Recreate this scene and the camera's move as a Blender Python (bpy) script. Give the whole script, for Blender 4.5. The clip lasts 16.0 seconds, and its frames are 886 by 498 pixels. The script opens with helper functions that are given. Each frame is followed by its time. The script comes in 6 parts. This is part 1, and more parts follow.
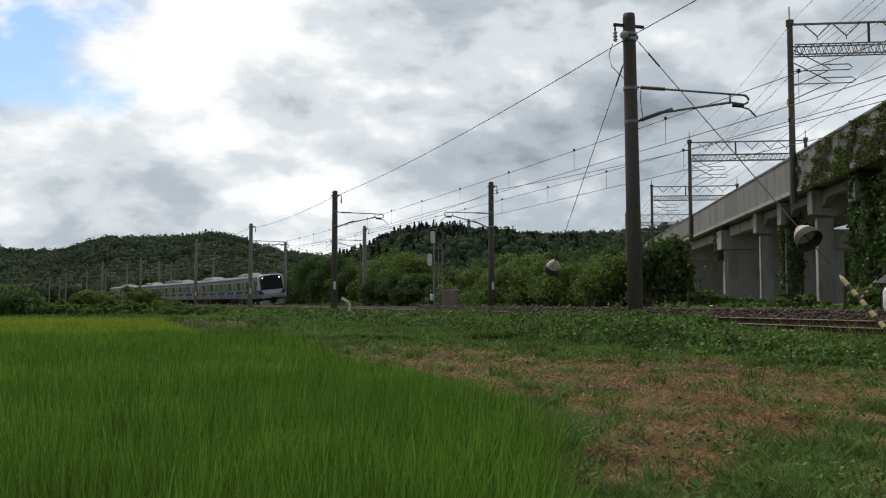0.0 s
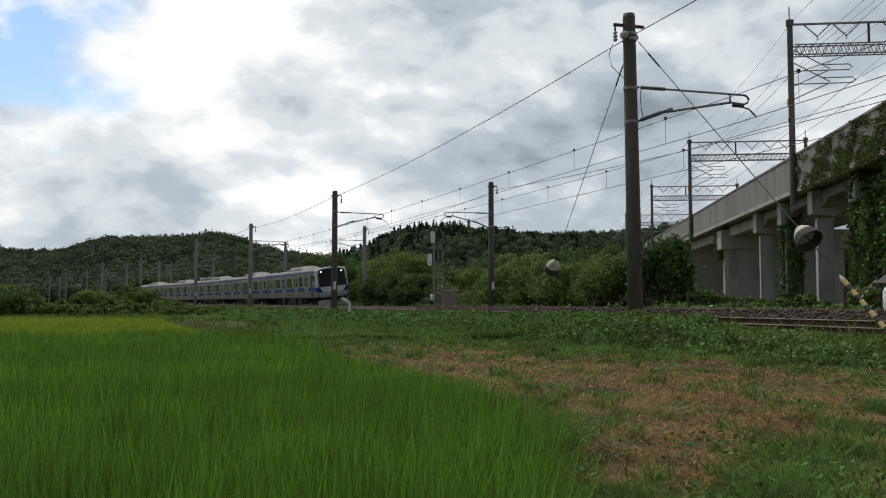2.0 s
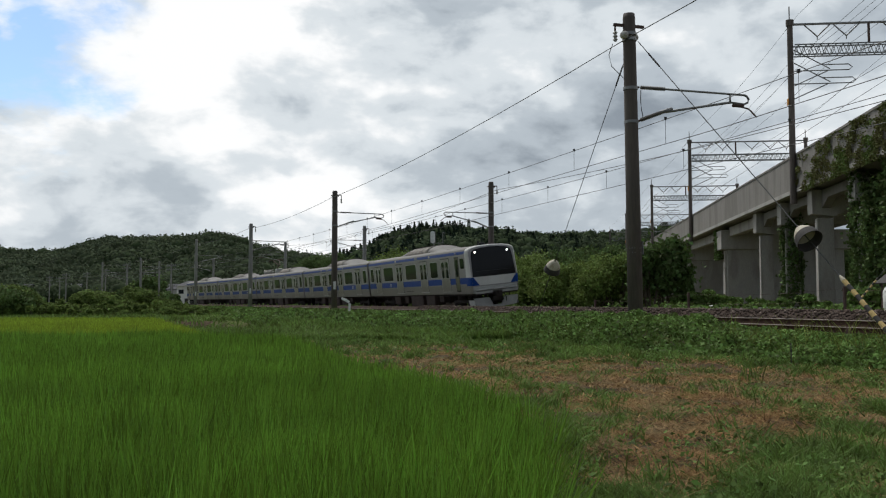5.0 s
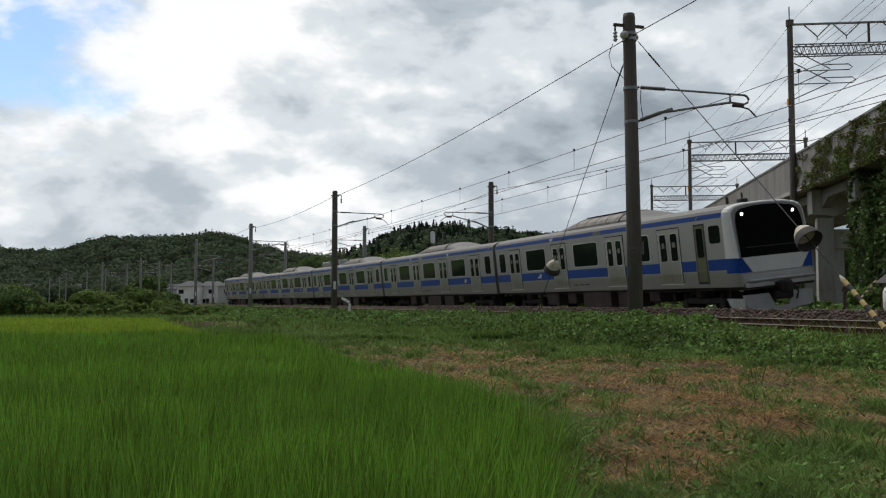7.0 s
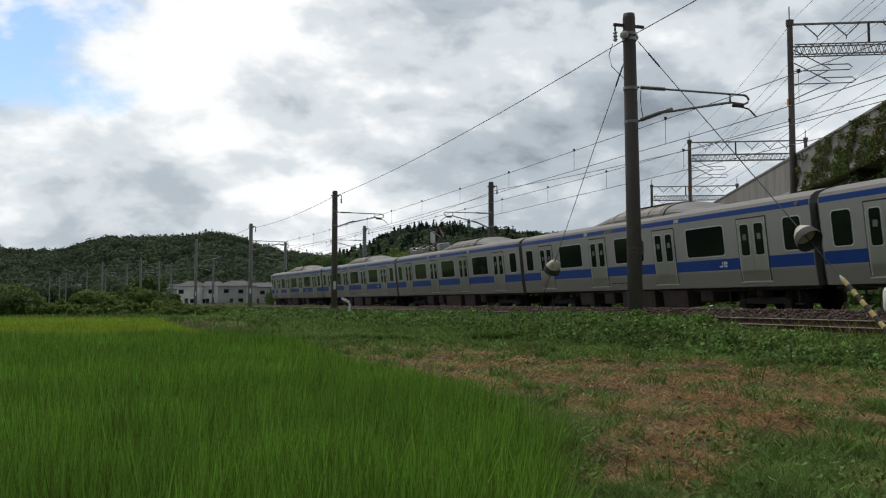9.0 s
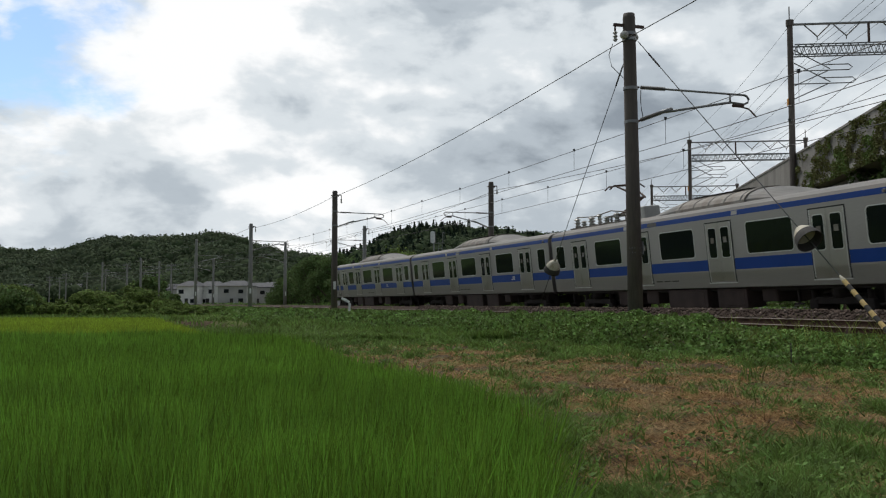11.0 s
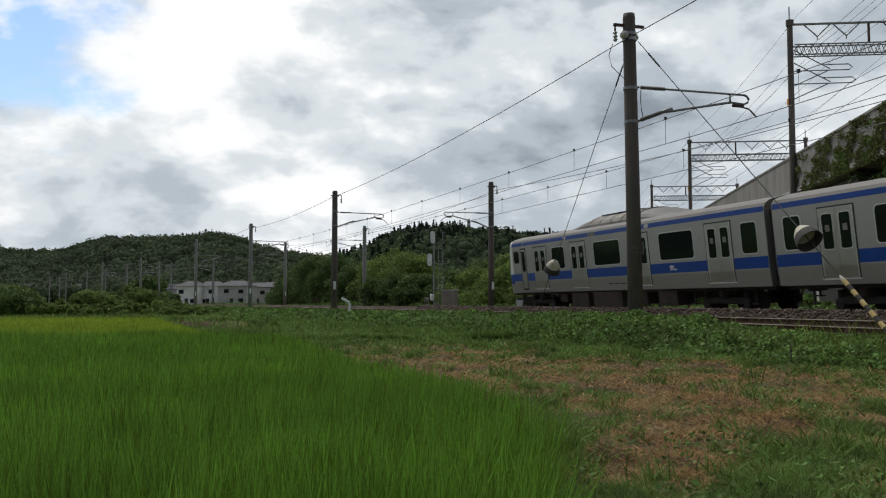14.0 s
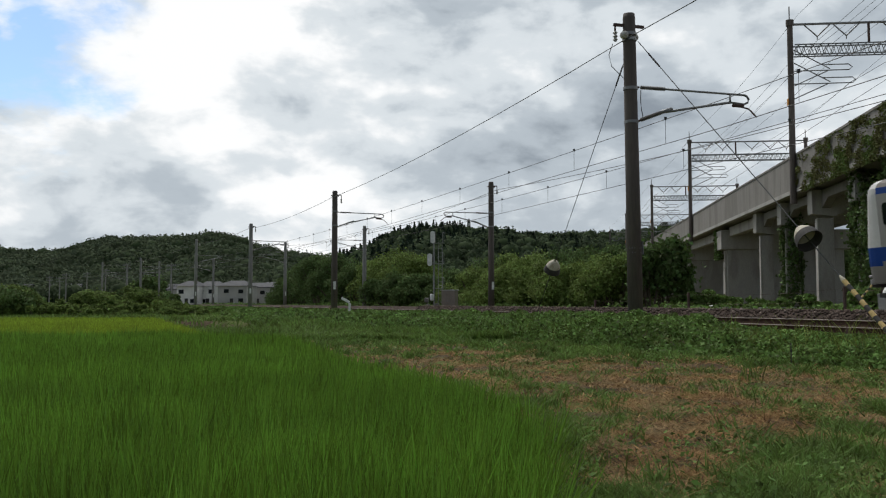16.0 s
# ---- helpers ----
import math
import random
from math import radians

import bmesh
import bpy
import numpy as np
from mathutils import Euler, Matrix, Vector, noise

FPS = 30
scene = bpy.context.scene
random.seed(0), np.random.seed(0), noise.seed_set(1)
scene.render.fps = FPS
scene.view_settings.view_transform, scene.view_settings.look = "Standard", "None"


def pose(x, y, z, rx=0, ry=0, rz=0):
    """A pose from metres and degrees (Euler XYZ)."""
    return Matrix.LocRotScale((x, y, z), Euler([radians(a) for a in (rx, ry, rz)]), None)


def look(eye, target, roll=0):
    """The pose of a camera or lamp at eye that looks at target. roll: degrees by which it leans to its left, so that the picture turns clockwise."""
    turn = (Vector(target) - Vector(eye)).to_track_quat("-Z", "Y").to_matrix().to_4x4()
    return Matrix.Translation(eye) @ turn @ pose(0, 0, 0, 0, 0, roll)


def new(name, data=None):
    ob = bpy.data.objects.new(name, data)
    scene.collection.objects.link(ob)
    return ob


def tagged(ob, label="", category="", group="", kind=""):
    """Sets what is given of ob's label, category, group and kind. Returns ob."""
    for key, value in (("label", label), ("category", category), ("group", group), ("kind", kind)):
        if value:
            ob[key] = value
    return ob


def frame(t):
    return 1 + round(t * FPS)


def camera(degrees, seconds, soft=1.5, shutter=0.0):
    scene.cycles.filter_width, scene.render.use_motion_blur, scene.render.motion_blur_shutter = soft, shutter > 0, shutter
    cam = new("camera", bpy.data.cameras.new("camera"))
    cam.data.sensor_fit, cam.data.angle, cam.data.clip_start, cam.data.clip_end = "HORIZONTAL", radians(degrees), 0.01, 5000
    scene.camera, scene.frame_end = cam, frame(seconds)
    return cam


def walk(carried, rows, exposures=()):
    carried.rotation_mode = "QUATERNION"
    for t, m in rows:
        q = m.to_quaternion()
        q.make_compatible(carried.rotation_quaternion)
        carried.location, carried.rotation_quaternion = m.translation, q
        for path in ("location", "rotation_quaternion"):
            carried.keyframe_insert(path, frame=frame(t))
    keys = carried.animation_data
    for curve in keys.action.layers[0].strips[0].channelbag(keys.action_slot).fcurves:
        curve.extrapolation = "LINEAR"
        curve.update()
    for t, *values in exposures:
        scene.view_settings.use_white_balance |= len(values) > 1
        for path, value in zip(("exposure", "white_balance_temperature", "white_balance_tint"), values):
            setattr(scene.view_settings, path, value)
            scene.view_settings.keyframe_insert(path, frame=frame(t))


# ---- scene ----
# The railway: rail level of the far track is z = 0, the camera stands over the grass path at x = y = 0.
cam = camera(51.64, 16.0, soft=1.15, shutter=0.12)
walk(cam, [(0.0, pose(0, 0, 0.357, 93.36, 0, 0)), (16.0, pose(0, 0, 0.357, 93.36, 0, 0))], exposures=[(0.0, 0.0), (16.0, 0.0)])

# ---- world, sun ----
SUN_EL, SUN_AZ = radians(56), radians(-28)          # azimuth from +Y, to the left


def cloudy_sky():
    world = bpy.data.worlds.new("cloudy_sky")
    scene.world = world
    world.use_nodes = True
    nt = world.node_tree
    n, l = nt.nodes, nt.links
    n.clear()

    def node(kind, **kw):
        x = n.new(kind)
        for k, v in kw.items():
            x.inputs[k].default_value = v
        return x

    def math_(op, a, b=None, c=None, clamp=False):
        x = n.new("ShaderNodeMath")
        x.operation, x.use_clamp = op, clamp
        for i, v in enumerate((a, b, c)):
            if v is None:
                continue
            if isinstance(v, (int, float)):
                x.inputs[i].default_value = v
            else:
                l.new(v, x.inputs[i])
        return x.outputs[0]

    tc = n.new("ShaderNodeTexCoord")
    way = tc.outputs["Generated"]
    sky = n.new("ShaderNodeTexSky")
    sky.sky_type, sky.sun_disc = "NISHITA", False
    sky.sun_elevation, sky.sun_rotation = SUN_EL, SUN_AZ
    sep = n.new("ShaderNodeSeparateXYZ")
    l.new(way, sep.inputs[0])
    x, y, z = sep.outputs
    # cloud deck: the direction is laid out on a flat sheet overhead, so that clouds draw together towards the horizon
    zz = math_("MAXIMUM", math_("ADD", z, 0.34), 0.08)
    flat = n.new("ShaderNodeCombineXYZ")
    l.new(math_("DIVIDE", x, zz), flat.inputs[0])
    l.new(math_("DIVIDE", y, zz), flat.inputs[1])

    def cloud(scale, detail, rough, off, dist=0.0, lumpy=False):
        m = n.new("ShaderNodeMapping")
        m.inputs["Location"].default_value = off
        l.new(way if lumpy else flat.outputs[0], m.inputs[0])
        if lumpy:
            m.inputs["Scale"].default_value = (1, 1, 1.9)
        t = node("ShaderNodeTexNoise", Scale=scale, Detail=detail, Roughness=rough, Distortion=dist)
        l.new(m.outputs[0], t.inputs["Vector"])
        return t.outputs["Fac"]

    def ramp(fac, stops):
        r = n.new("ShaderNodeValToRGB")
        r.color_ramp.interpolation = "EASE"
        els = r.color_ramp.elements
        while len(els) < len(stops):
            els.new(0.5)
        for e, (p, c) in zip(els, stops):
            e.position, e.color = p, (*c, 1)
        l.new(fac, r.inputs[0])
        return r.outputs[0]

    def around(d, inner, outer):
        """1 near the direction d, falling to 0 at the outer angle, with ragged edges."""
        v = Vector(d).normalized()
        dot = n.new("ShaderNodeVectorMath")
        dot.operation = "DOT_PRODUCT"
        nrm = n.new("ShaderNodeVectorMath")
        nrm.operation = "NORMALIZE"
        l.new(way, nrm.inputs[0])
        l.new(nrm.outputs[0], dot.inputs[0])
        dot.inputs[1].default_value = v
        ang = math_("ARCCOSINE", math_("MINIMUM", dot.outputs["Value"], 0.99999))
        rag = math_("MULTIPLY", math_("SUBTRACT", cloud(4.2, 6, 0.6, (3, 7, 1)), 0.5), 0.30)
        mr = n.new("ShaderNodeMapRange")
        mr.interpolation_type = "SMOOTHSTEP"
        l.new(math_("ADD", ang, rag), mr.inputs[0])
        for i, v in zip((1, 2, 3, 4), (inner, outer, 1.0, 0.0)):
            mr.inputs[i].default_value = v
        return mr.outputs[0]

    big = cloud(4.6, 6, 0.48, (1.3, 0.4, 0), 0.15, True)
    fine = cloud(12.0, 7, 0.52, (0.2, 4.4, 2), 0.2, True)
    mix_n = math_("ADD", math_("MULTIPLY", big, 0.60), math_("MULTIPLY", fine, 0.40))
    # brighter where the hidden sun stands and in the thin clouds round it
    glow = around((-0.28, 1, 0.33), 0.02, 0.42)
    glow2 = around((0.11, 1, 0.235), 0.0, 0.13)
    glow3 = around((-0.33, 1, 0.12), 0.0, 0.20)
    grey = around((0.22, 1, 0.36), 0.05, 0.45)
    tone = math_("ADD", mix_n, math_("MULTIPLY", glow, 0.075))
    tone = math_("ADD", tone, math_("MULTIPLY", glow2, 0.10))
    tone = math_("ADD", tone, math_("MULTIPLY", glow3, 0.02))
    tone = math_("SUBTRACT", tone, math_("ADD", math_("MULTIPLY", grey, 0.08), math_("MULTIPLY", around((0.15, 1, 0.10), 0.02, 0.25), 0.09)))
    tone = math_("SUBTRACT", tone, math_("MULTIPLY", around((-0.40, 1, 0.07), 0.02, 0.2), 0.06))
    # the deck behind the camera, unseen, is greyed to dim light on camera-facing sides
    high = n.new("ShaderNodeMapRange")
    high.interpolation_type = "SMOOTHSTEP"
    l.new(math_("SUBTRACT", 0.0, y), high.inputs[0])
    for i, v in zip((1, 2, 3, 4), (-0.45, 0.55, 0.0, 0.24)):
        high.inputs[i].default_value = v
    tone = math_("SUBTRACT", tone, high.outputs[0])
    clouds = ramp(tone, [(0.14, (0.13, 0.15, 0.17)), (0.30, (0.28, 0.325, 0.375)), (0.41, (0.49, 0.55, 0.605)), (0.50, (0.73, 0.785, 0.825)), (0.59, (1.03, 1.04, 1.045))])
    # the clear gap in the clouds
    gap = math_("MULTIPLY", around((-0.48, 1, 0.285), 0.02, 0.115), math_("MULTIPLY", math_("SUBTRACT", 0.72, fine), 6.0, clamp=True), clamp=True)
    blue = n.new("ShaderNodeMix")
    blue.data_type = "RGBA"
    skyb = n.new("ShaderNodeMix")
    skyb.data_type, skyb.blend_type = "RGBA", "MULTIPLY"
    skyb.inputs["Factor"].default_value = 1.0
    l.new(sky.outputs[0], skyb.inputs[6])
    skyb.inputs[7].default_value = (0.105, 0.125, 0.142, 1)
    l.new(gap, blue.inputs["Factor"])
    l.new(clouds, blue.inputs[6])
    l.new(skyb.outputs[2], blue.inputs[7])
    bg = node("ShaderNodeBackground", Strength=0.97)
    l.new(blue.outputs[2], bg.inputs[0])
    out = n.new("ShaderNodeOutputWorld")
    l.new(bg.outputs[0], out.inputs[0])


cloudy_sky()
sun = new("sun", bpy.data.lights.new("sun", "SUN"))
sun.data.energy, sun.data.angle, sun.data.color = 2.0, radians(14), (1.0, 0.96, 0.9)
sun.matrix_world = look((0, 0, 0), (-math.sin(-SUN_AZ) * -math.cos(SUN_EL), -math.cos(SUN_AZ) * math.cos(SUN_EL), -math.sin(SUN_EL)))


# ---- materials ----
def material(name, base, rough=0.6, metal=0.0, vary=0.25, scale=4.0, fine=40.0, bump=0.3, depth=0.01, second=None, amount=0.5, streak=None, spec=0.5, per="", hue=0.0, coat=0.0, translucent=0.0, spread=0.5, world=False):
    """A surface with variation at two scales, an optional second colour in patches, stretched streaks, and a change from piece to piece."""
    m = bpy.data.materials.new(name)
    m.use_nodes = True
    nt = m.node_tree
    n, l = nt.nodes, nt.links
    b = n["Principled BSDF"]
    b.inputs["Roughness"].default_value, b.inputs["Metallic"].default_value = rough, metal
    b.inputs["Specular IOR Level"].default_value = spec
    b.inputs["Coat Weight"].default_value = coat
    tc = n.new("ShaderNodeTexCoord")
    mp = n.new("ShaderNodeMapping")
    l.new(n.new("ShaderNodeNewGeometry").outputs["Position"] if world else tc.outputs["Object"], mp.inputs[0])
    if streak:
        mp.inputs["Scale"].default_value = streak

    def noise_(s, d=5.0):
        t = n.new("ShaderNodeTexNoise")
        t.inputs["Scale"].default_value, t.inputs["Detail"].default_value = s, d
        l.new(mp.outputs[0], t.inputs["Vector"])
        return t.outputs["Fac"]

    def mix(fac, a, c, kind="MIX"):
        x = n.new("ShaderNodeMix")
        x.data_type, x.blend_type = "RGBA", kind
        for i, v in ((0, fac), (6, a), (7, c)):
            if isinstance(v, (float, int)):
                x.inputs[i].default_value = v
            elif isinstance(v, tuple):
                x.inputs[i].default_value = (*v, 1)
            else:
                l.new(v, x.inputs[i])
        return x.outputs[2]

    def ramp(fac, lo, hi, p0=0.3, p1=0.7):
        r = n.new("ShaderNodeMapRange")
        l.new(fac, r.inputs[0])
        for i, v in zip((1, 2, 3, 4), (p0, p1, lo, hi)):
            r.inputs[i].default_value = v
        return r.outputs[0]

    large, small = noise_(scale), noise_(fine, 3.0)
    col = base
    if second:
        col = mix(ramp(large, 0.0, 1.0, 0.62 - 0.35 * amount, 0.74 - 0.3 * amount), base, second)
    v = ramp(large, 1 - vary, 1 + vary)
    w = ramp(small, 1 - vary * 0.7, 1 + vary * 0.7)
    mul = n.new("ShaderNodeMath")
    mul.operation = "MULTIPLY"
    l.new(v, mul.inputs[0])
    l.new(w, mul.inputs[1])
    fac = mul.outputs[0]
    if per:
        src = n.new("ShaderNodeObjectInfo").outputs["Random"] if per == "object" else n.new("ShaderNodeNewGeometry").outputs["Random Per Island"]
        m2 = n.new("ShaderNodeMath")
        m2.operation = "MULTIPLY"
        l.new(fac, m2.inputs[0])
        l.new(ramp(src, 1 - spread, 1 + spread, 0.0, 1.0), m2.inputs[1])
        fac = m2.outputs[0]
    grey = n.new("ShaderNodeCombineXYZ")
    for i in range(3):
        l.new(fac, grey.inputs[i])
    col = mix(1.0, col, grey.outputs[0], "MULTIPLY")
    if per and hue:
        hs = n.new("ShaderNodeHueSaturation")
        src = n.new("ShaderNodeNewGeometry").outputs["Random Per Island"]
        l.new(ramp(src, 0.5 - hue, 0.5 + hue, 0, 1), hs.inputs["Hue"])
        l.new(col, hs.inputs["Color"])
        col = hs.outputs[0]
    l.new(col, b.inputs["Base Color"])
    dr = 0.1 * (1 - 0.85 * metal)
    rr = ramp(small, max(rough - dr, 0.02), min(rough + dr, 1.0))
    l.new(rr, b.inputs["Roughness"])
    if bump:
        bp = n.new("ShaderNodeBump")
        bp.inputs["Strength"].default_value, bp.inputs["Distance"].default_value = bump, depth
        l.new(small, bp.inputs["Height"])
        l.new(bp.outputs[0], b.inputs["Normal"])
    if translucent:
        tr = n.new("ShaderNodeBsdfTranslucent")
        l.new(col, tr.inputs[0])
        ms = n.new("ShaderNodeMixShader")
        ms.inputs[0].default_value = translucent
        l.new(b.outputs[0], ms.inputs[1])
        l.new(tr.outputs[0], ms.inputs[2])
        l.new(ms.outputs[0], n["Material Output"].inputs[0])
    return m


def glowing(name, colour, strength):
    m = bpy.data.materials.new(name)
    m.use_nodes = True
    b = m.node_tree.nodes["Principled BSDF"]
    b.inputs["Base Color"].default_value = (*colour, 1)
    b.inputs["Emission Color"].default_value = (*colour, 1)
    b.inputs["Emission Strength"].default_value = strength
    return m


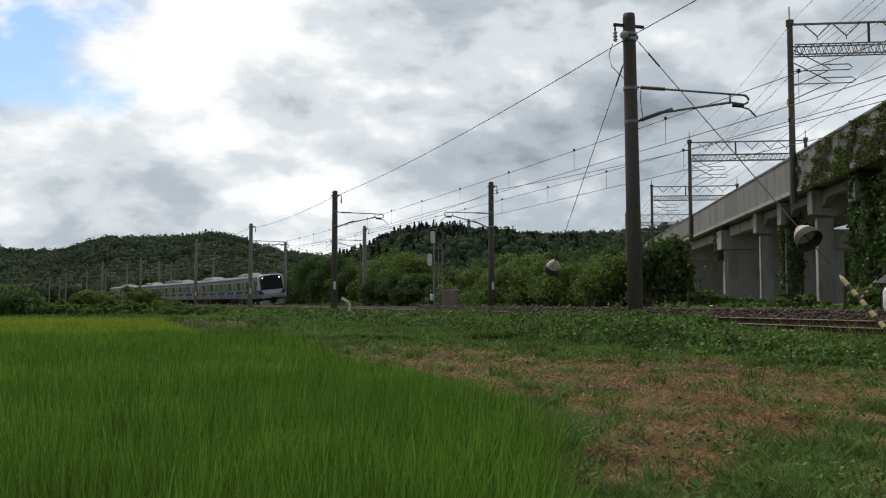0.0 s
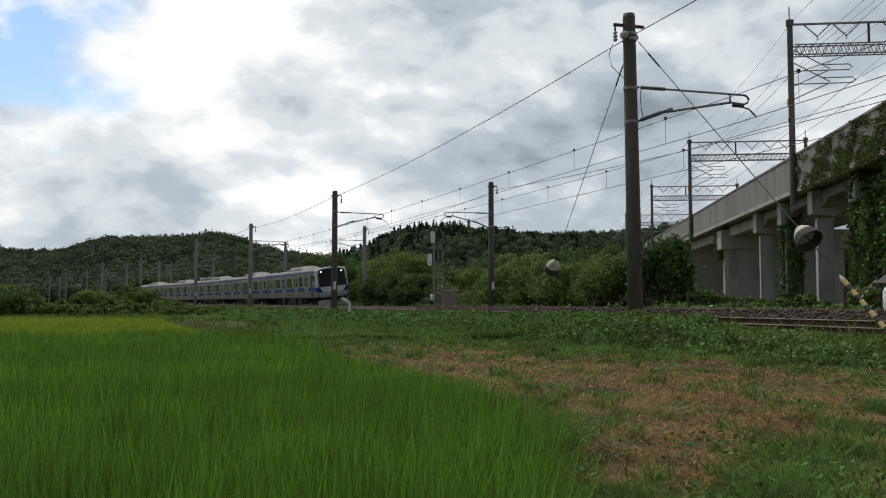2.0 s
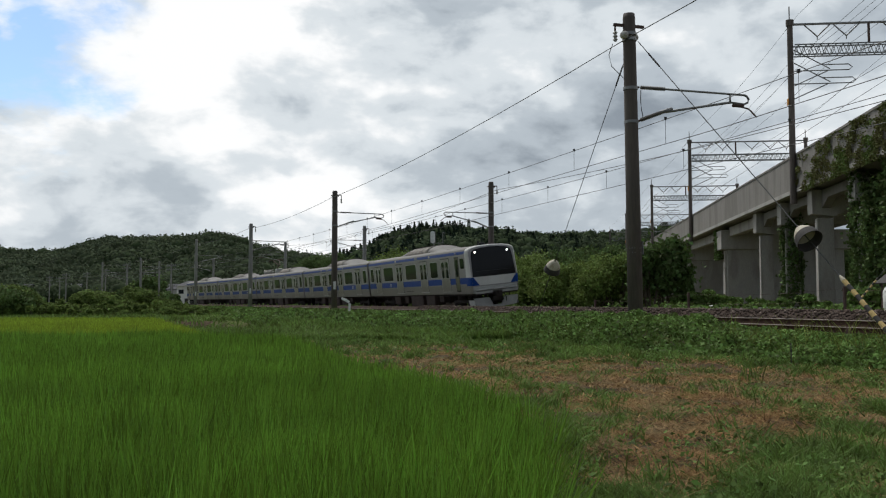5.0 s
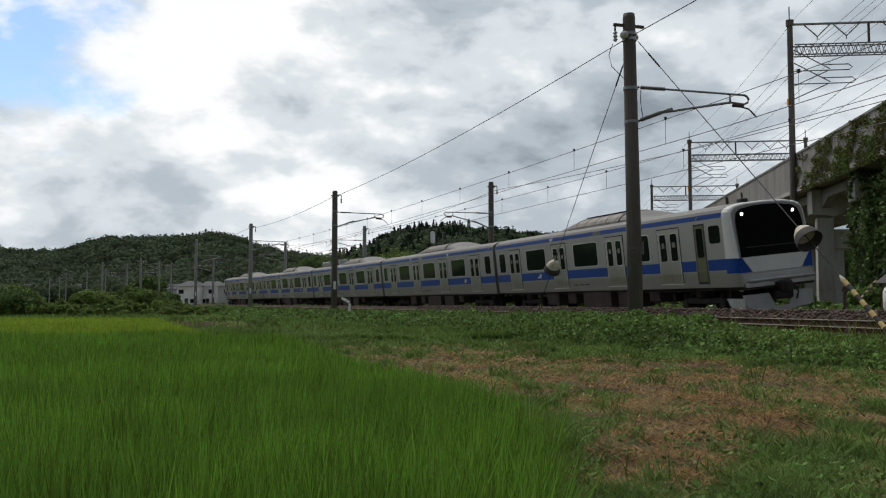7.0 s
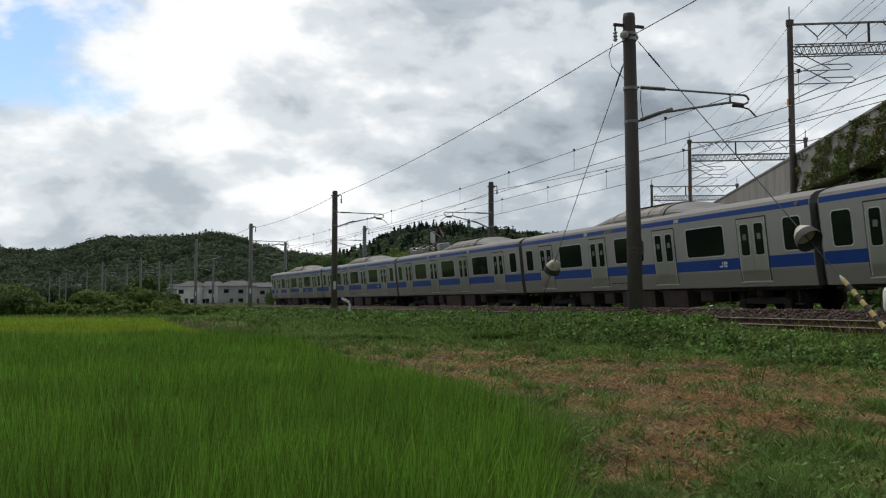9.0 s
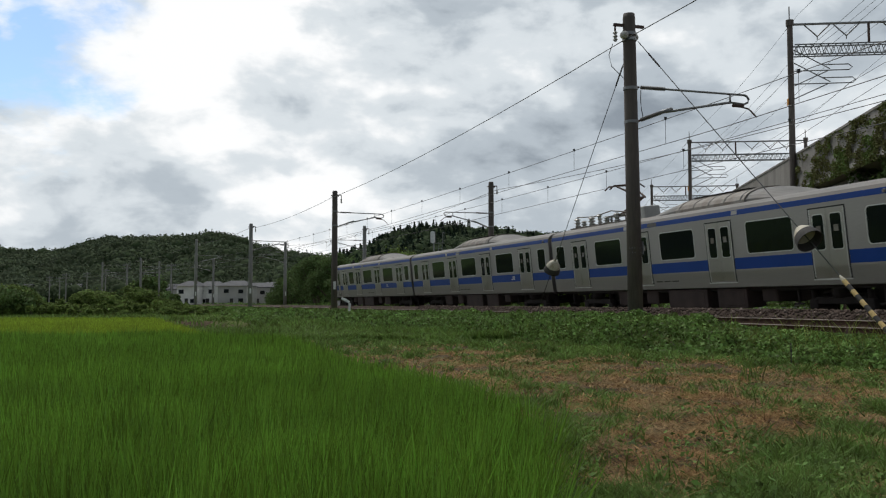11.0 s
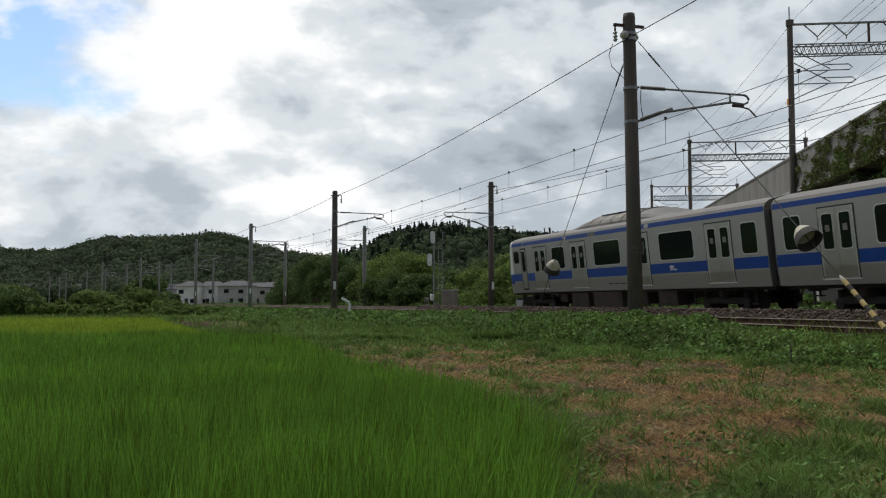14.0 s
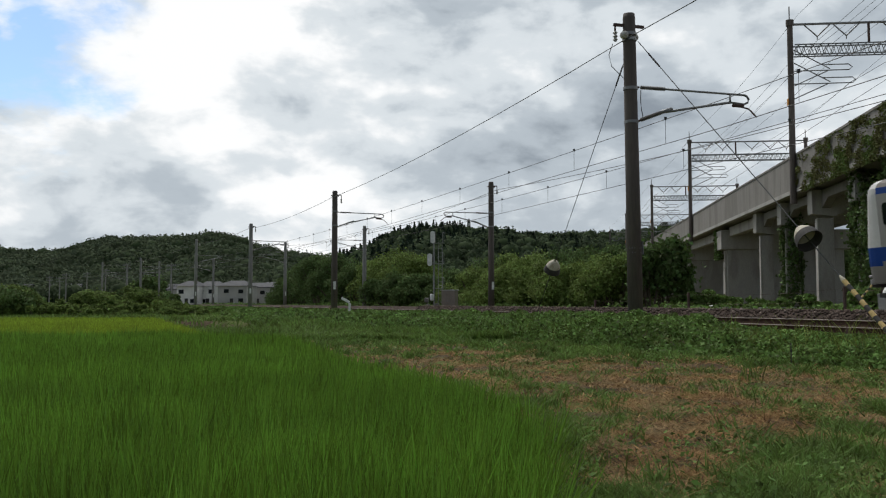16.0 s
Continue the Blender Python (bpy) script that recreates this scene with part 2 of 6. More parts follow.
M = dict(
    soil=material("soil", (0.112, 0.085, 0.055), 0.95, vary=0.35, scale=0.6, fine=14, bump=0.8, depth=0.05, second=(0.09, 0.115, 0.035), amount=0.45, spec=0.05),
    ballast=material("ballast_bed", (0.065, 0.048, 0.04), 0.95, spec=0.05, vary=0.35, scale=2, fine=30, bump=1.0, depth=0.04),
    stone=material("ballast_stone", (0.085, 0.062, 0.051), 0.95, spec=0.1, vary=0.3, scale=3, fine=40, per="island", second=(0.135, 0.108, 0.092), amount=0.35),
    rail=material("rusty_rail_steel", (0.07, 0.042, 0.03), 0.85, 0.0, spec=0.1, vary=0.3, fine=60),
    railtop=material("polished_rail_head", (0.15, 0.135, 0.12), 0.6, 1.0, vary=0.1, bump=0.05),
    sleeper=material("weathered_concrete_sleeper", (0.11, 0.095, 0.082), 0.9, vary=0.3, scale=6),
    concrete=material("weathered_grey_concrete", (0.24, 0.225, 0.206), 0.9, vary=0.16, scale=0.7, fine=18, bump=0.35, second=(0.165, 0.152, 0.137), amount=0.4, streak=(1, 1, 0.22), world=True),
    # also on piers and beams, brightened in colour for dim light under deck
    concrete_light=material("pale_edge_and_lit_pier_concrete", (0.40, 0.38, 0.35), 0.9, vary=0.16, scale=0.8, fine=20, second=(0.27, 0.25, 0.228), amount=0.4, streak=(1, 1, 0.3), world=True),
    pole_dark=material("dark_stained_concrete_pole", (0.12, 0.098, 0.088), 0.85, vary=0.25, scale=1.2, fine=25, second=(0.15, 0.125, 0.11), amount=0.4, streak=(1, 1, 0.15)),
    pole_grey=material("grey_concrete_pole", (0.27, 0.26, 0.245), 0.9, vary=0.2, scale=1.2, fine=25, streak=(1, 1, 0.15)),
    steel=material("galvanised_grey_steel", (0.27, 0.27, 0.27), 0.55, 0.6, vary=0.2, scale=3, fine=30),
    steel_dark=material("rusty_brown_steel", (0.10, 0.062, 0.052), 0.75, 0.3, vary=0.3, scale=3, fine=30),
    wire=material("dark_copper_wire", (0.06, 0.06, 0.06), 0.6, 0.4, vary=0.1, bump=0),
    insulator=material("grey_brown_porcelain", (0.17, 0.155, 0.14), 0.4, vary=0.15, fine=30, bump=0.05),
    porcelain=material("pale_glazed_porcelain", (0.42, 0.40, 0.37), 0.35, vary=0.15, fine=30, bump=0.05),
    beige=material("faded_beige_cabinet_paint", (0.27, 0.225, 0.185), 0.8, vary=0.15, scale=2, fine=20),
    silver=material("brushed_stainless_steel", (0.325, 0.308, 0.302), 0.36, 0.7, vary=0.05, scale=0.8, fine=25, bump=0.015, depth=0.001, streak=(0.15, 1, 1)),
    silver_door=material("stainless_door_skin", (0.37, 0.348, 0.335), 0.30, 0.85, vary=0.04, scale=1.5, fine=60, bump=0),
    trim=material("bright_metal_trim", (0.62, 0.62, 0.61), 0.35, 0.3, vary=0.05, bump=0),
    blue=material("train_blue_film", (0.006, 0.046, 0.235), 0.42, spec=0.15, vary=0.08, scale=1, fine=30, bump=0.03),
    white=material("train_white_paint", (0.62, 0.61, 0.585), 0.45, spec=0.3, vary=0.06, scale=1.5, fine=20, bump=0.03),
    black=material("black_mask_glass", (0.005, 0.005, 0.006), 0.08, vary=0.05, bump=0, spec=0.3),
    glass=material("dark_tinted_window_glass", (0.008, 0.011, 0.012), 0.04, vary=0.1, scale=1, bump=0, spec=0.2),
    rubber=material("black_rubber", (0.02, 0.02, 0.02), 0.8, vary=0.1),
    roofgrey=material("dusty_grey_roof_sheet", (0.17, 0.162, 0.152), 0.7, 0.1, vary=0.18, scale=0.7, fine=18, second=(0.15, 0.135, 0.12), amount=0.4),
    acgrey=material("grimy_cooler_housing", (0.25, 0.23, 0.205), 0.7, 0.2, vary=0.25, scale=1.5, fine=20, second=(0.15, 0.125, 0.105), amount=0.5),
    under=material("brown_dusty_underframe", (0.03, 0.023, 0.02), 0.9, 0.1, vary=0.3, scale=3, fine=25),
    underbox=material("dusty_equipment_box", (0.05, 0.033, 0.028), 0.9, 0.1, vary=0.25, scale=2, fine=25),
    skirt=material("grey_skirt_paint", (0.38, 0.375, 0.36), 0.6, 0.1, vary=0.15, scale=2, fine=25),
    olive=material("olive_crew_door", (0.10, 0.10, 0.045), 0.5, vary=0.12, fine=20),
    yellow=material("faded_yellow_band", (0.60, 0.42, 0.16), 0.7, vary=0.2, scale=5, fine=40),
    dark=material("faded_black_band", (0.045, 0.04, 0.038), 0.8, vary=0.2, scale=5),
    cream=material("yellowed_plastic", (0.50, 0.45, 0.35), 0.6, vary=0.2, scale=6, fine=40, second=(0.3, 0.25, 0.18), amount=0.3),
    signwhite=material("white_painted_plate", (0.75, 0.75, 0.73), 0.6, vary=0.12, scale=5),
    orange=material("orange_plate", (0.6, 0.25, 0.02), 0.6, vary=0.15),
    plaster=material("white_house_wall", (0.80, 0.79, 0.76), 0.85, vary=0.12, scale=0.5, fine=8),
    plaster_grey=material("grey_house_wall", (0.46, 0.45, 0.43), 0.85, vary=0.12, scale=0.5, fine=8),
    tile=material("dark_grey_roof_tiles", (0.12, 0.12, 0.125), 0.85, spec=0.1, vary=0.2, scale=1, fine=10),
    bark=material("grey_brown_bark", (0.09, 0.07, 0.05), 0.95, vary=0.3, scale=3, fine=20, bump=0.8),
    rice=material("rice_blade", (0.155, 0.275, 0.038), 0.7, vary=0.2, scale=0.35, fine=1.5, bump=0, per="island", hue=0.012, spec=0.1, translucent=0.2),
    rice_far=material("ripening_rice_blade", (0.235, 0.325, 0.032), 0.6, vary=0.15, scale=0.3, fine=1.5, bump=0, per="island", hue=0.012, spec=0.2, translucent=0.35),
    # near-black green: shade between the rice stalks, put into the colour
    ricebed=material("rice_painted_shade", (0.016, 0.038, 0.008), 0.95, spec=0.05, vary=0.3, scale=0.6, fine=12, bump=0.6, depth=0.1),
    paddy=material("far_paddy_green", (0.085, 0.15, 0.035), 0.9, vary=0.2, scale=0.1, fine=3, bump=0.6, depth=0.1, spec=0.05),
    grass=material("green_grass_blade", (0.165, 0.19, 0.046), 0.75, vary=0.3, scale=0.5, fine=3, bump=0, per="island", hue=0.015, spec=0.1, translucent=0.3),
    path_grass=material("mown_path_grass_blade", (0.135, 0.205, 0.05), 0.7, vary=0.3, scale=0.8, fine=4, bump=0, per="island", hue=0.02, spec=0.12, translucent=0.28),
    straw=material("dead_brown_grass", (0.345, 0.21, 0.098), 0.9, vary=0.35, scale=1.4, fine=6, bump=0, per="island", hue=0.012, second=(0.22, 0.15, 0.08), amount=0.5, spec=0.05, translucent=0.12, spread=0.6),
    kudzu=material("broad_vine_leaf", (0.132, 0.205, 0.055), 0.7, vary=0.25, scale=0.4, fine=3, bump=0, per="island", hue=0.018, spec=0.12, translucent=0.25, spread=0.65),
    leaf=material("dark_broad_leaf", (0.105, 0.155, 0.054), 0.75, vary=0.35, scale=0.15, fine=1, bump=0, per="island", hue=0.02, spec=0.06, translucent=0.25),
    leaf_bright=material("fresh_bamboo_leaf", (0.165, 0.225, 0.062), 0.75, vary=0.3, scale=0.2, fine=1, bump=0, per="island", hue=0.015, spec=0.08, translucent=0.3),
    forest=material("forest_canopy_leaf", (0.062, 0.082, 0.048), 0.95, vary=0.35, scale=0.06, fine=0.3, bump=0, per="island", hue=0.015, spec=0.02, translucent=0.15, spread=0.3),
    # haze over the far ridge is put into this paler leaf colour
    forest_far=material("hazed_forest_canopy_leaf", (0.086, 0.108, 0.066), 0.95, vary=0.3, scale=0.05, fine=0.2, bump=0, per="island", hue=0.01, spec=0.02, translucent=0.15, spread=0.12),
    conifer=material("dark_conifer_needle", (0.036, 0.054, 0.036), 0.85, vary=0.3, scale=0.05, fine=0.4, bump=0, per="island", hue=0.012, spec=0.02),
    # forest floor, and the crowns' inner shade as a dark colour
    hillside=material("forest_floor_and_crown_shade", (0.04, 0.058, 0.026), 0.95, vary=0.4, scale=0.03, fine=0.4, bump=0.3, depth=0.3, spec=0.05),
    ivy=material("ivy_leaf", (0.095, 0.142, 0.046), 0.65, vary=0.3, scale=0.6, fine=4, bump=0, per="island", hue=0.025, spec=0.12, translucent=0.2),
    # vine leaf brightened in colour against the mounds' heavy self-shadow
    mound=material("brightened_vine_mound_leaf", (0.155, 0.21, 0.062), 0.75, vary=0.3, scale=0.2, fine=1, bump=0, per="island", hue=0.015, spec=0.08, translucent=0.3),
    ivy_dry=material("thin_olive_creeper", (0.15, 0.15, 0.06), 0.8, vary=0.3, scale=0.6, fine=4, bump=0, per="island", hue=0.03, spec=0.1, translucent=0.2, second=(0.10, 0.14, 0.04), amount=0.5),
)

# ---- geometry helpers ----
RNG = np.random.default_rng(7)


def finish(name, bm, mat, smooth=False):
    me = bpy.data.meshes.new(name)
    bm.to_mesh(me)
    bm.free()
    for m in (mat if isinstance(mat, (list, tuple)) else [mat]):
        me.materials.append(m)
    if smooth:
        me.polygons.foreach_set("use_smooth", [True] * len(me.polygons))
    return me


def part(name, bm, mat, parent, label="", smooth=False):
    ob = new(name, finish(name, bm, mat, smooth))
    ob.parent = parent
    if label:
        ob["label"] = label
    return ob


def put(name, me, parent, m=None, label=""):
    """Another object on a mesh that exists already."""
    ob = new(name, me)
    ob.parent = parent
    if m is not None:
        ob.matrix_basis = m
    if label:
        ob["label"] = label
    return ob


def thing(name, label, category, group="", kind="", m=None):
    ob = new(name)
    ob.empty_display_size = 0.2
    if m is not None:
        ob.matrix_basis = m
    return tagged(ob, label, category, group, kind)


def box(bm, x, y, z, sx, sy, sz, m=None, bevel=0.0):
    """A box round its centre."""
    t = Matrix.LocRotScale((x, y, z), None, (sx, sy, sz))
    vs = bmesh.ops.create_cube(bm, size=1.0, matrix=(m @ t if m is not None else t))["verts"]
    if bevel:
        es = list({e for v in vs for e in v.link_edges})
        bmesh.ops.bevel(bm, geom=es, offset=bevel, segments=2, affect="EDGES", profile=0.5)
    return bm


def rod(bm, a, b, r0, r1=None, n=8):
    """A tapered round bar from a to b, with closed ends."""
    a, b = Vector(a), Vector(b)
    r1 = r0 if r1 is None else r1
    q = (b - a).to_track_quat("Z", "Y").to_matrix()
    rings = []
    for p, r in ((a, r0), (b, r1)):
        rings.append([bm.verts.new(p + q @ Vector((r * math.cos(2 * math.pi * i / n), r * math.sin(2 * math.pi * i / n), 0))) for i in range(n)])
    for i in range(n):
        bm.faces.new((rings[0][i], rings[0][(i + 1) % n], rings[1][(i + 1) % n], rings[1][i]))
    bm.faces.new(rings[0][::-1])
    bm.faces.new(rings[1])
    return bm


def tube(bm, pts, r, n=6):
    """A round bar along points."""
    pts = [Vector(p) for p in pts]
    rings = []
    for i, p in enumerate(pts):
        d = (pts[min(i + 1, len(pts) - 1)] - pts[max(i - 1, 0)]).normalized()
        q = d.to_track_quat("Z", "Y").to_matrix()
        rings.append([bm.verts.new(p + q @ Vector((r * math.cos(2 * math.pi * k / n), r * math.sin(2 * math.pi * k / n), 0))) for k in range(n)])
    for a, b in zip(rings, rings[1:]):
        for k in range(n):
            bm.faces.new((a[k], a[(k + 1) % n], b[(k + 1) % n], b[k]))
    bm.faces.new(rings[0][::-1])
    bm.faces.new(rings[-1])
    return bm


def lathe(bm, a, b, prof, n=10):
    """A turned shape on the axis from a to b: prof holds (share of the way, radius)."""
    a, b = Vector(a), Vector(b)
    q = (b - a).to_track_quat("Z", "Y").to_matrix()
    rings = [[bm.verts.new(a.lerp(b, t) + q @ Vector((r * math.cos(2 * math.pi * k / n), r * math.sin(2 * math.pi * k / n), 0))) for k in range(n)] for t, r in prof]
    for u, v in zip(rings, rings[1:]):
        for k in range(n):
            bm.faces.new((u[k], u[(k + 1) % n], v[(k + 1) % n], v[k]))
    bm.faces.new(rings[0][::-1])
    bm.faces.new(rings[-1])
    return bm


def prism(bm, outline, d0, d1, place):
    """An outline of (u, v) pushed from depth d0 to d1; place(u, v, d) gives the point."""
    lo = [bm.verts.new(place(u, v, d0)) for u, v in outline]
    hi = [bm.verts.new(place(u, v, d1)) for u, v in outline]
    k = len(outline)
    for i in range(k):
        bm.faces.new((lo[i], lo[(i + 1) % k], hi[(i + 1) % k], hi[i]))
    bm.faces.new(lo[::-1])
    bm.faces.new(hi)
    return bm


def rounded(u0, u1, v0, v1, r, n=4):
    out = []
    for cu, cv, a0 in ((u1 - r, v1 - r, 0), (u0 + r, v1 - r, 90), (u0 + r, v0 + r, 180), (u1 - r, v0 + r, 270)):
        for i in range(n + 1):
            a = radians(a0 + 90 * i / n)
            out.append((cu + r * math.cos(a), cv + r * math.sin(a)))
    return out


def mesh_of(name, verts, faces, mat, smooth=False):
    """A mesh from arrays: verts (n, 3), faces (m, k) of equal corner count."""
    me = bpy.data.meshes.new(name)
    verts, faces = np.asarray(verts, np.float32), np.asarray(faces, np.int32)
    me.vertices.add(len(verts))
    me.vertices.foreach_set("co", verts.ravel())
    k = faces.shape[1]
    me.loops.add(faces.size)
    me.loops.foreach_set("vertex_index", faces.ravel())
    me.polygons.add(len(faces))
    me.polygons.foreach_set("loop_start", np.arange(0, faces.size, k, dtype=np.int32))
    me.polygons.foreach_set("loop_total", np.full(len(faces), k, np.int32))
    me.update(calc_edges=True)
    me.materials.append(mat)
    if smooth:
        me.polygons.foreach_set("use_smooth", np.ones(len(faces), bool))
    return me


# ---- the line of the railway ----
TH, CURVE, TX, TY, CANT = 0.3353, 0.00148, 6.604, 40.587, 0.106
NEAR, DROP = 3.8, 0.11                                              # the near track lies this far to the camera's side
RAD = 1 / CURVE
CX, CY = TX - math.cos(TH) * RAD, TY - math.sin(TH) * RAD


def track(s, lat=0.0, z=0.0):
    """A point s metres back along the far track from its reference, lat metres towards the camera's side."""
    a = TH + CURVE * s
    return Vector((CX + math.cos(a) * (RAD - lat), CY + math.sin(a) * (RAD - lat), z))


def track_turn(s):
    """Heading of a train at s, in degrees about z."""
    a = TH + CURVE * s
    return math.degrees(math.atan2(-math.cos(a), math.sin(a)))


def lateral(x, y):
    return RAD - np.hypot(np.asarray(x) - CX, np.asarray(y) - CY)


def smooth01(a, b, v):
    t = np.clip((v - a) / (b - a), 0, 1)
    return t * t * (3 - 2 * t)


NOISE = np.random.default_rng(11).uniform(-1, 1, (256, 256))


def patches(x, y):
    """Smooth random values between -1 and 1 on a one-metre lattice."""
    x, y = np.asarray(x, float), np.asarray(y, float)
    i, j = np.floor(x).astype(int), np.floor(y).astype(int)
    u, v = x - i, y - j
    u, v = u * u * (3 - 2 * u), v * v * (3 - 2 * v)
    def g(a, b):
        return NOISE[a & 255, b & 255]
    return (g(i, j) * (1 - u) + g(i + 1, j) * u) * (1 - v) + (g(i, j + 1) * (1 - u) + g(i + 1, j + 1) * u) * v


def along(x, y):
    """How far back along the track a place lies."""
    return (np.arctan2(np.asarray(y) - CY, np.asarray(x) - CX) - TH) / CURVE


def bank_foot(s):
    """How far from the far track the vines reach."""
    return np.interp(s, [-30, -20, -10, 0, 20, 60, 120], [8.7, 9.5, 10.8, 12.0, 13.0, 11, 9])


def wobble(x, y, s=1.0):
    return (np.sin(x * 1.7 * s + 0.6 * y * s) + np.sin(y * 2.3 * s - 0.9 * x * s + 1.3) + np.sin((x + y) * 0.71 * s + 2.1)) / 3

# ---- ground ----
def rice_edge(y):
    """x of the rice field's border towards the grass path."""
    return np.interp(y, [-2, 2, 3.2, 5.5, 6.8, 7.4, 8.6, 10, 11.4, 14.3, 18, 21.6, 23.4], [-1.5, -0.6, 0.42, 0.64, 0.76, 0.76, 0.52, 0.02, -0.58, -1.65, -2.7, -3.85, -5.9])


def ground_z(x, y):
    lat = lateral(x, y)
    z = -0.65 + 0.03 * wobble(x, y, 0.8) + 0.022 * patches(x * 2.1 + 3, y * 2.1) + 0.014 * patches(x * 4.3, y * 4.3 + 8)
    bank = 1 - smooth01(7.1, 9.2, lat)
    z = z * (1 - bank) + (-0.33) * bank
    paddy = smooth01(-0.1, 0.5, rice_edge(y) - x) * (1 - smooth01(50, 51, y)) * smooth01(12.5, 13.5, lat)
    z = z - 0.5 * paddy
    return z


def ground():
    def axis(lo, hi, near, far):
        out = [0.0]
        while out[-1] < hi:
            out.append(out[-1] + near + (out[-1] * far))
        neg = [0.0]
        while neg[-1] > lo:
            neg.append(neg[-1] - near + neg[-1] * far)
        return np.array(sorted(set(neg[1:] + out)))
    xs, ys = axis(-2500, 2500, 0.14, 0.03), axis(-300, 4000, 0.14, 0.025)
    gx, gy = np.meshgrid(xs, ys)
    v = np.stack([gx, gy, ground_z(gx, gy)], -1).reshape(-1, 3)
    w = len(xs)
    i = (np.arange(len(ys) - 1)[:, None] * w + np.arange(w - 1)[None, :]).ravel()
    ob = new("ground", mesh_of("ground", v, np.stack([i, i + 1, i + w + 1, i + w], 1), M["soil"], True))
    tagged(ob, "brown earth with patches of green weed and dead grass", "ground", kind="structure")


ground()
S0, S1 = -125.0, 330.0


def strip(name, prof, mat, label, category, step=2.5, closed=False, smooth=False):
    """A body along the railway with the profile (lat, z)."""
    ss = np.arange(S0, S1 + 0.1, step)
    v = [tuple(track(s, la, z)) for s in ss for la, z in prof]
    k = len(prof)
    f = []
    for i in range(len(ss) - 1):
        for j in range(k if closed else k - 1):
            f.append((i * k + j, i * k + (j + 1) % k, (i + 1) * k + (j + 1) % k, (i + 1) * k + j))
    return mesh_of(name, np.array(v), np.array(f), mat, smooth)


def canted(base, la, h):
    """Profile point at la, h over the canted track whose middle is at base."""
    return (base + la * math.cos(CANT) + h * math.sin(CANT), h * math.cos(CANT) - la * math.sin(CANT))


BED = [(-3.6, -0.5), (-2.6, -0.3), (-1.6, -0.06), (-0.7, -0.14), (0.85, -0.26), (1.3, 0.02), (1.6, 0.12), (2.05, 0.13), (2.55, -0.10), (3.1, -0.27), (4.6, -0.42), (5.6, -0.46), (6.2, -0.5), (6.9, -0.66)]
bed = new("ballast_bed", strip("ballast_bed", BED, M["ballast"], "", ""))
tagged(bed, "brown crushed-stone ballast bed under two tracks", "ballast", kind="structure")


def railway(base, label, drop=0.0):
    t = thing("railway_track", label, "railway track", group="railway tracks", kind="structure")
    for la in (-0.565, 0.565):
        prof = [canted(base, la + a, h) for a, h in ((-0.062, -0.155), (0.062, -0.155), (0.062, -0.14), (0.012, -0.12), (0.012, -0.04), (0.034, -0.03), (0.034, -0.004), (-0.034, -0.004), (-0.034, -0.03), (-0.012, -0.04), (-0.012, -0.12), (-0.062, -0.14))]
        prof = [(a, h - drop) for a, h in prof]
        r = put("rail", strip("rail", prof, M["rail"], "", "", closed=True), t)
        put("rail_head", strip("rail_head", [(a, h - drop) for a, h in (canted(base, la - 0.026, -0.002), canted(base, la + 0.030, -0.002), canted(base, la + 0.036, -0.012))], M["railtop"], "", ""), r, label="polished running surface")
    bm = bmesh.new()
    box(bm, 0, 0, 0, 0.24, 2.0, 0.16, bevel=0.02)
    me = finish("sleeper", bm, M["sleeper"])
    for i in range(150):
        s = -30 + 0.65 * i
        la, z = canted(base, 0, -0.245)
        p = track(s, la)
        put("sleeper", me, t, pose(p.x, p.y, z - drop, math.degrees(CANT), 0, track_turn(s)))
    return t


railway(0.0, "far running track with worn steel rails on concrete sleepers")
railway(NEAR, "near running track with rusty-sided rails on concrete sleepers", DROP)


# ---- overhead line poles ----
def insulator(bm, a, b, r=0.07, sheds=7):
    prof = [(0, r * 0.5)]
    for i in range(sheds):
        t = (i + 0.5) / sheds
        prof += [(t - 0.3 / sheds, r * 0.55), (t, r), (t + 0.3 / sheds, r * 0.55)]
    lathe(bm, a, b, prof + [(1, r * 0.5)], 10)


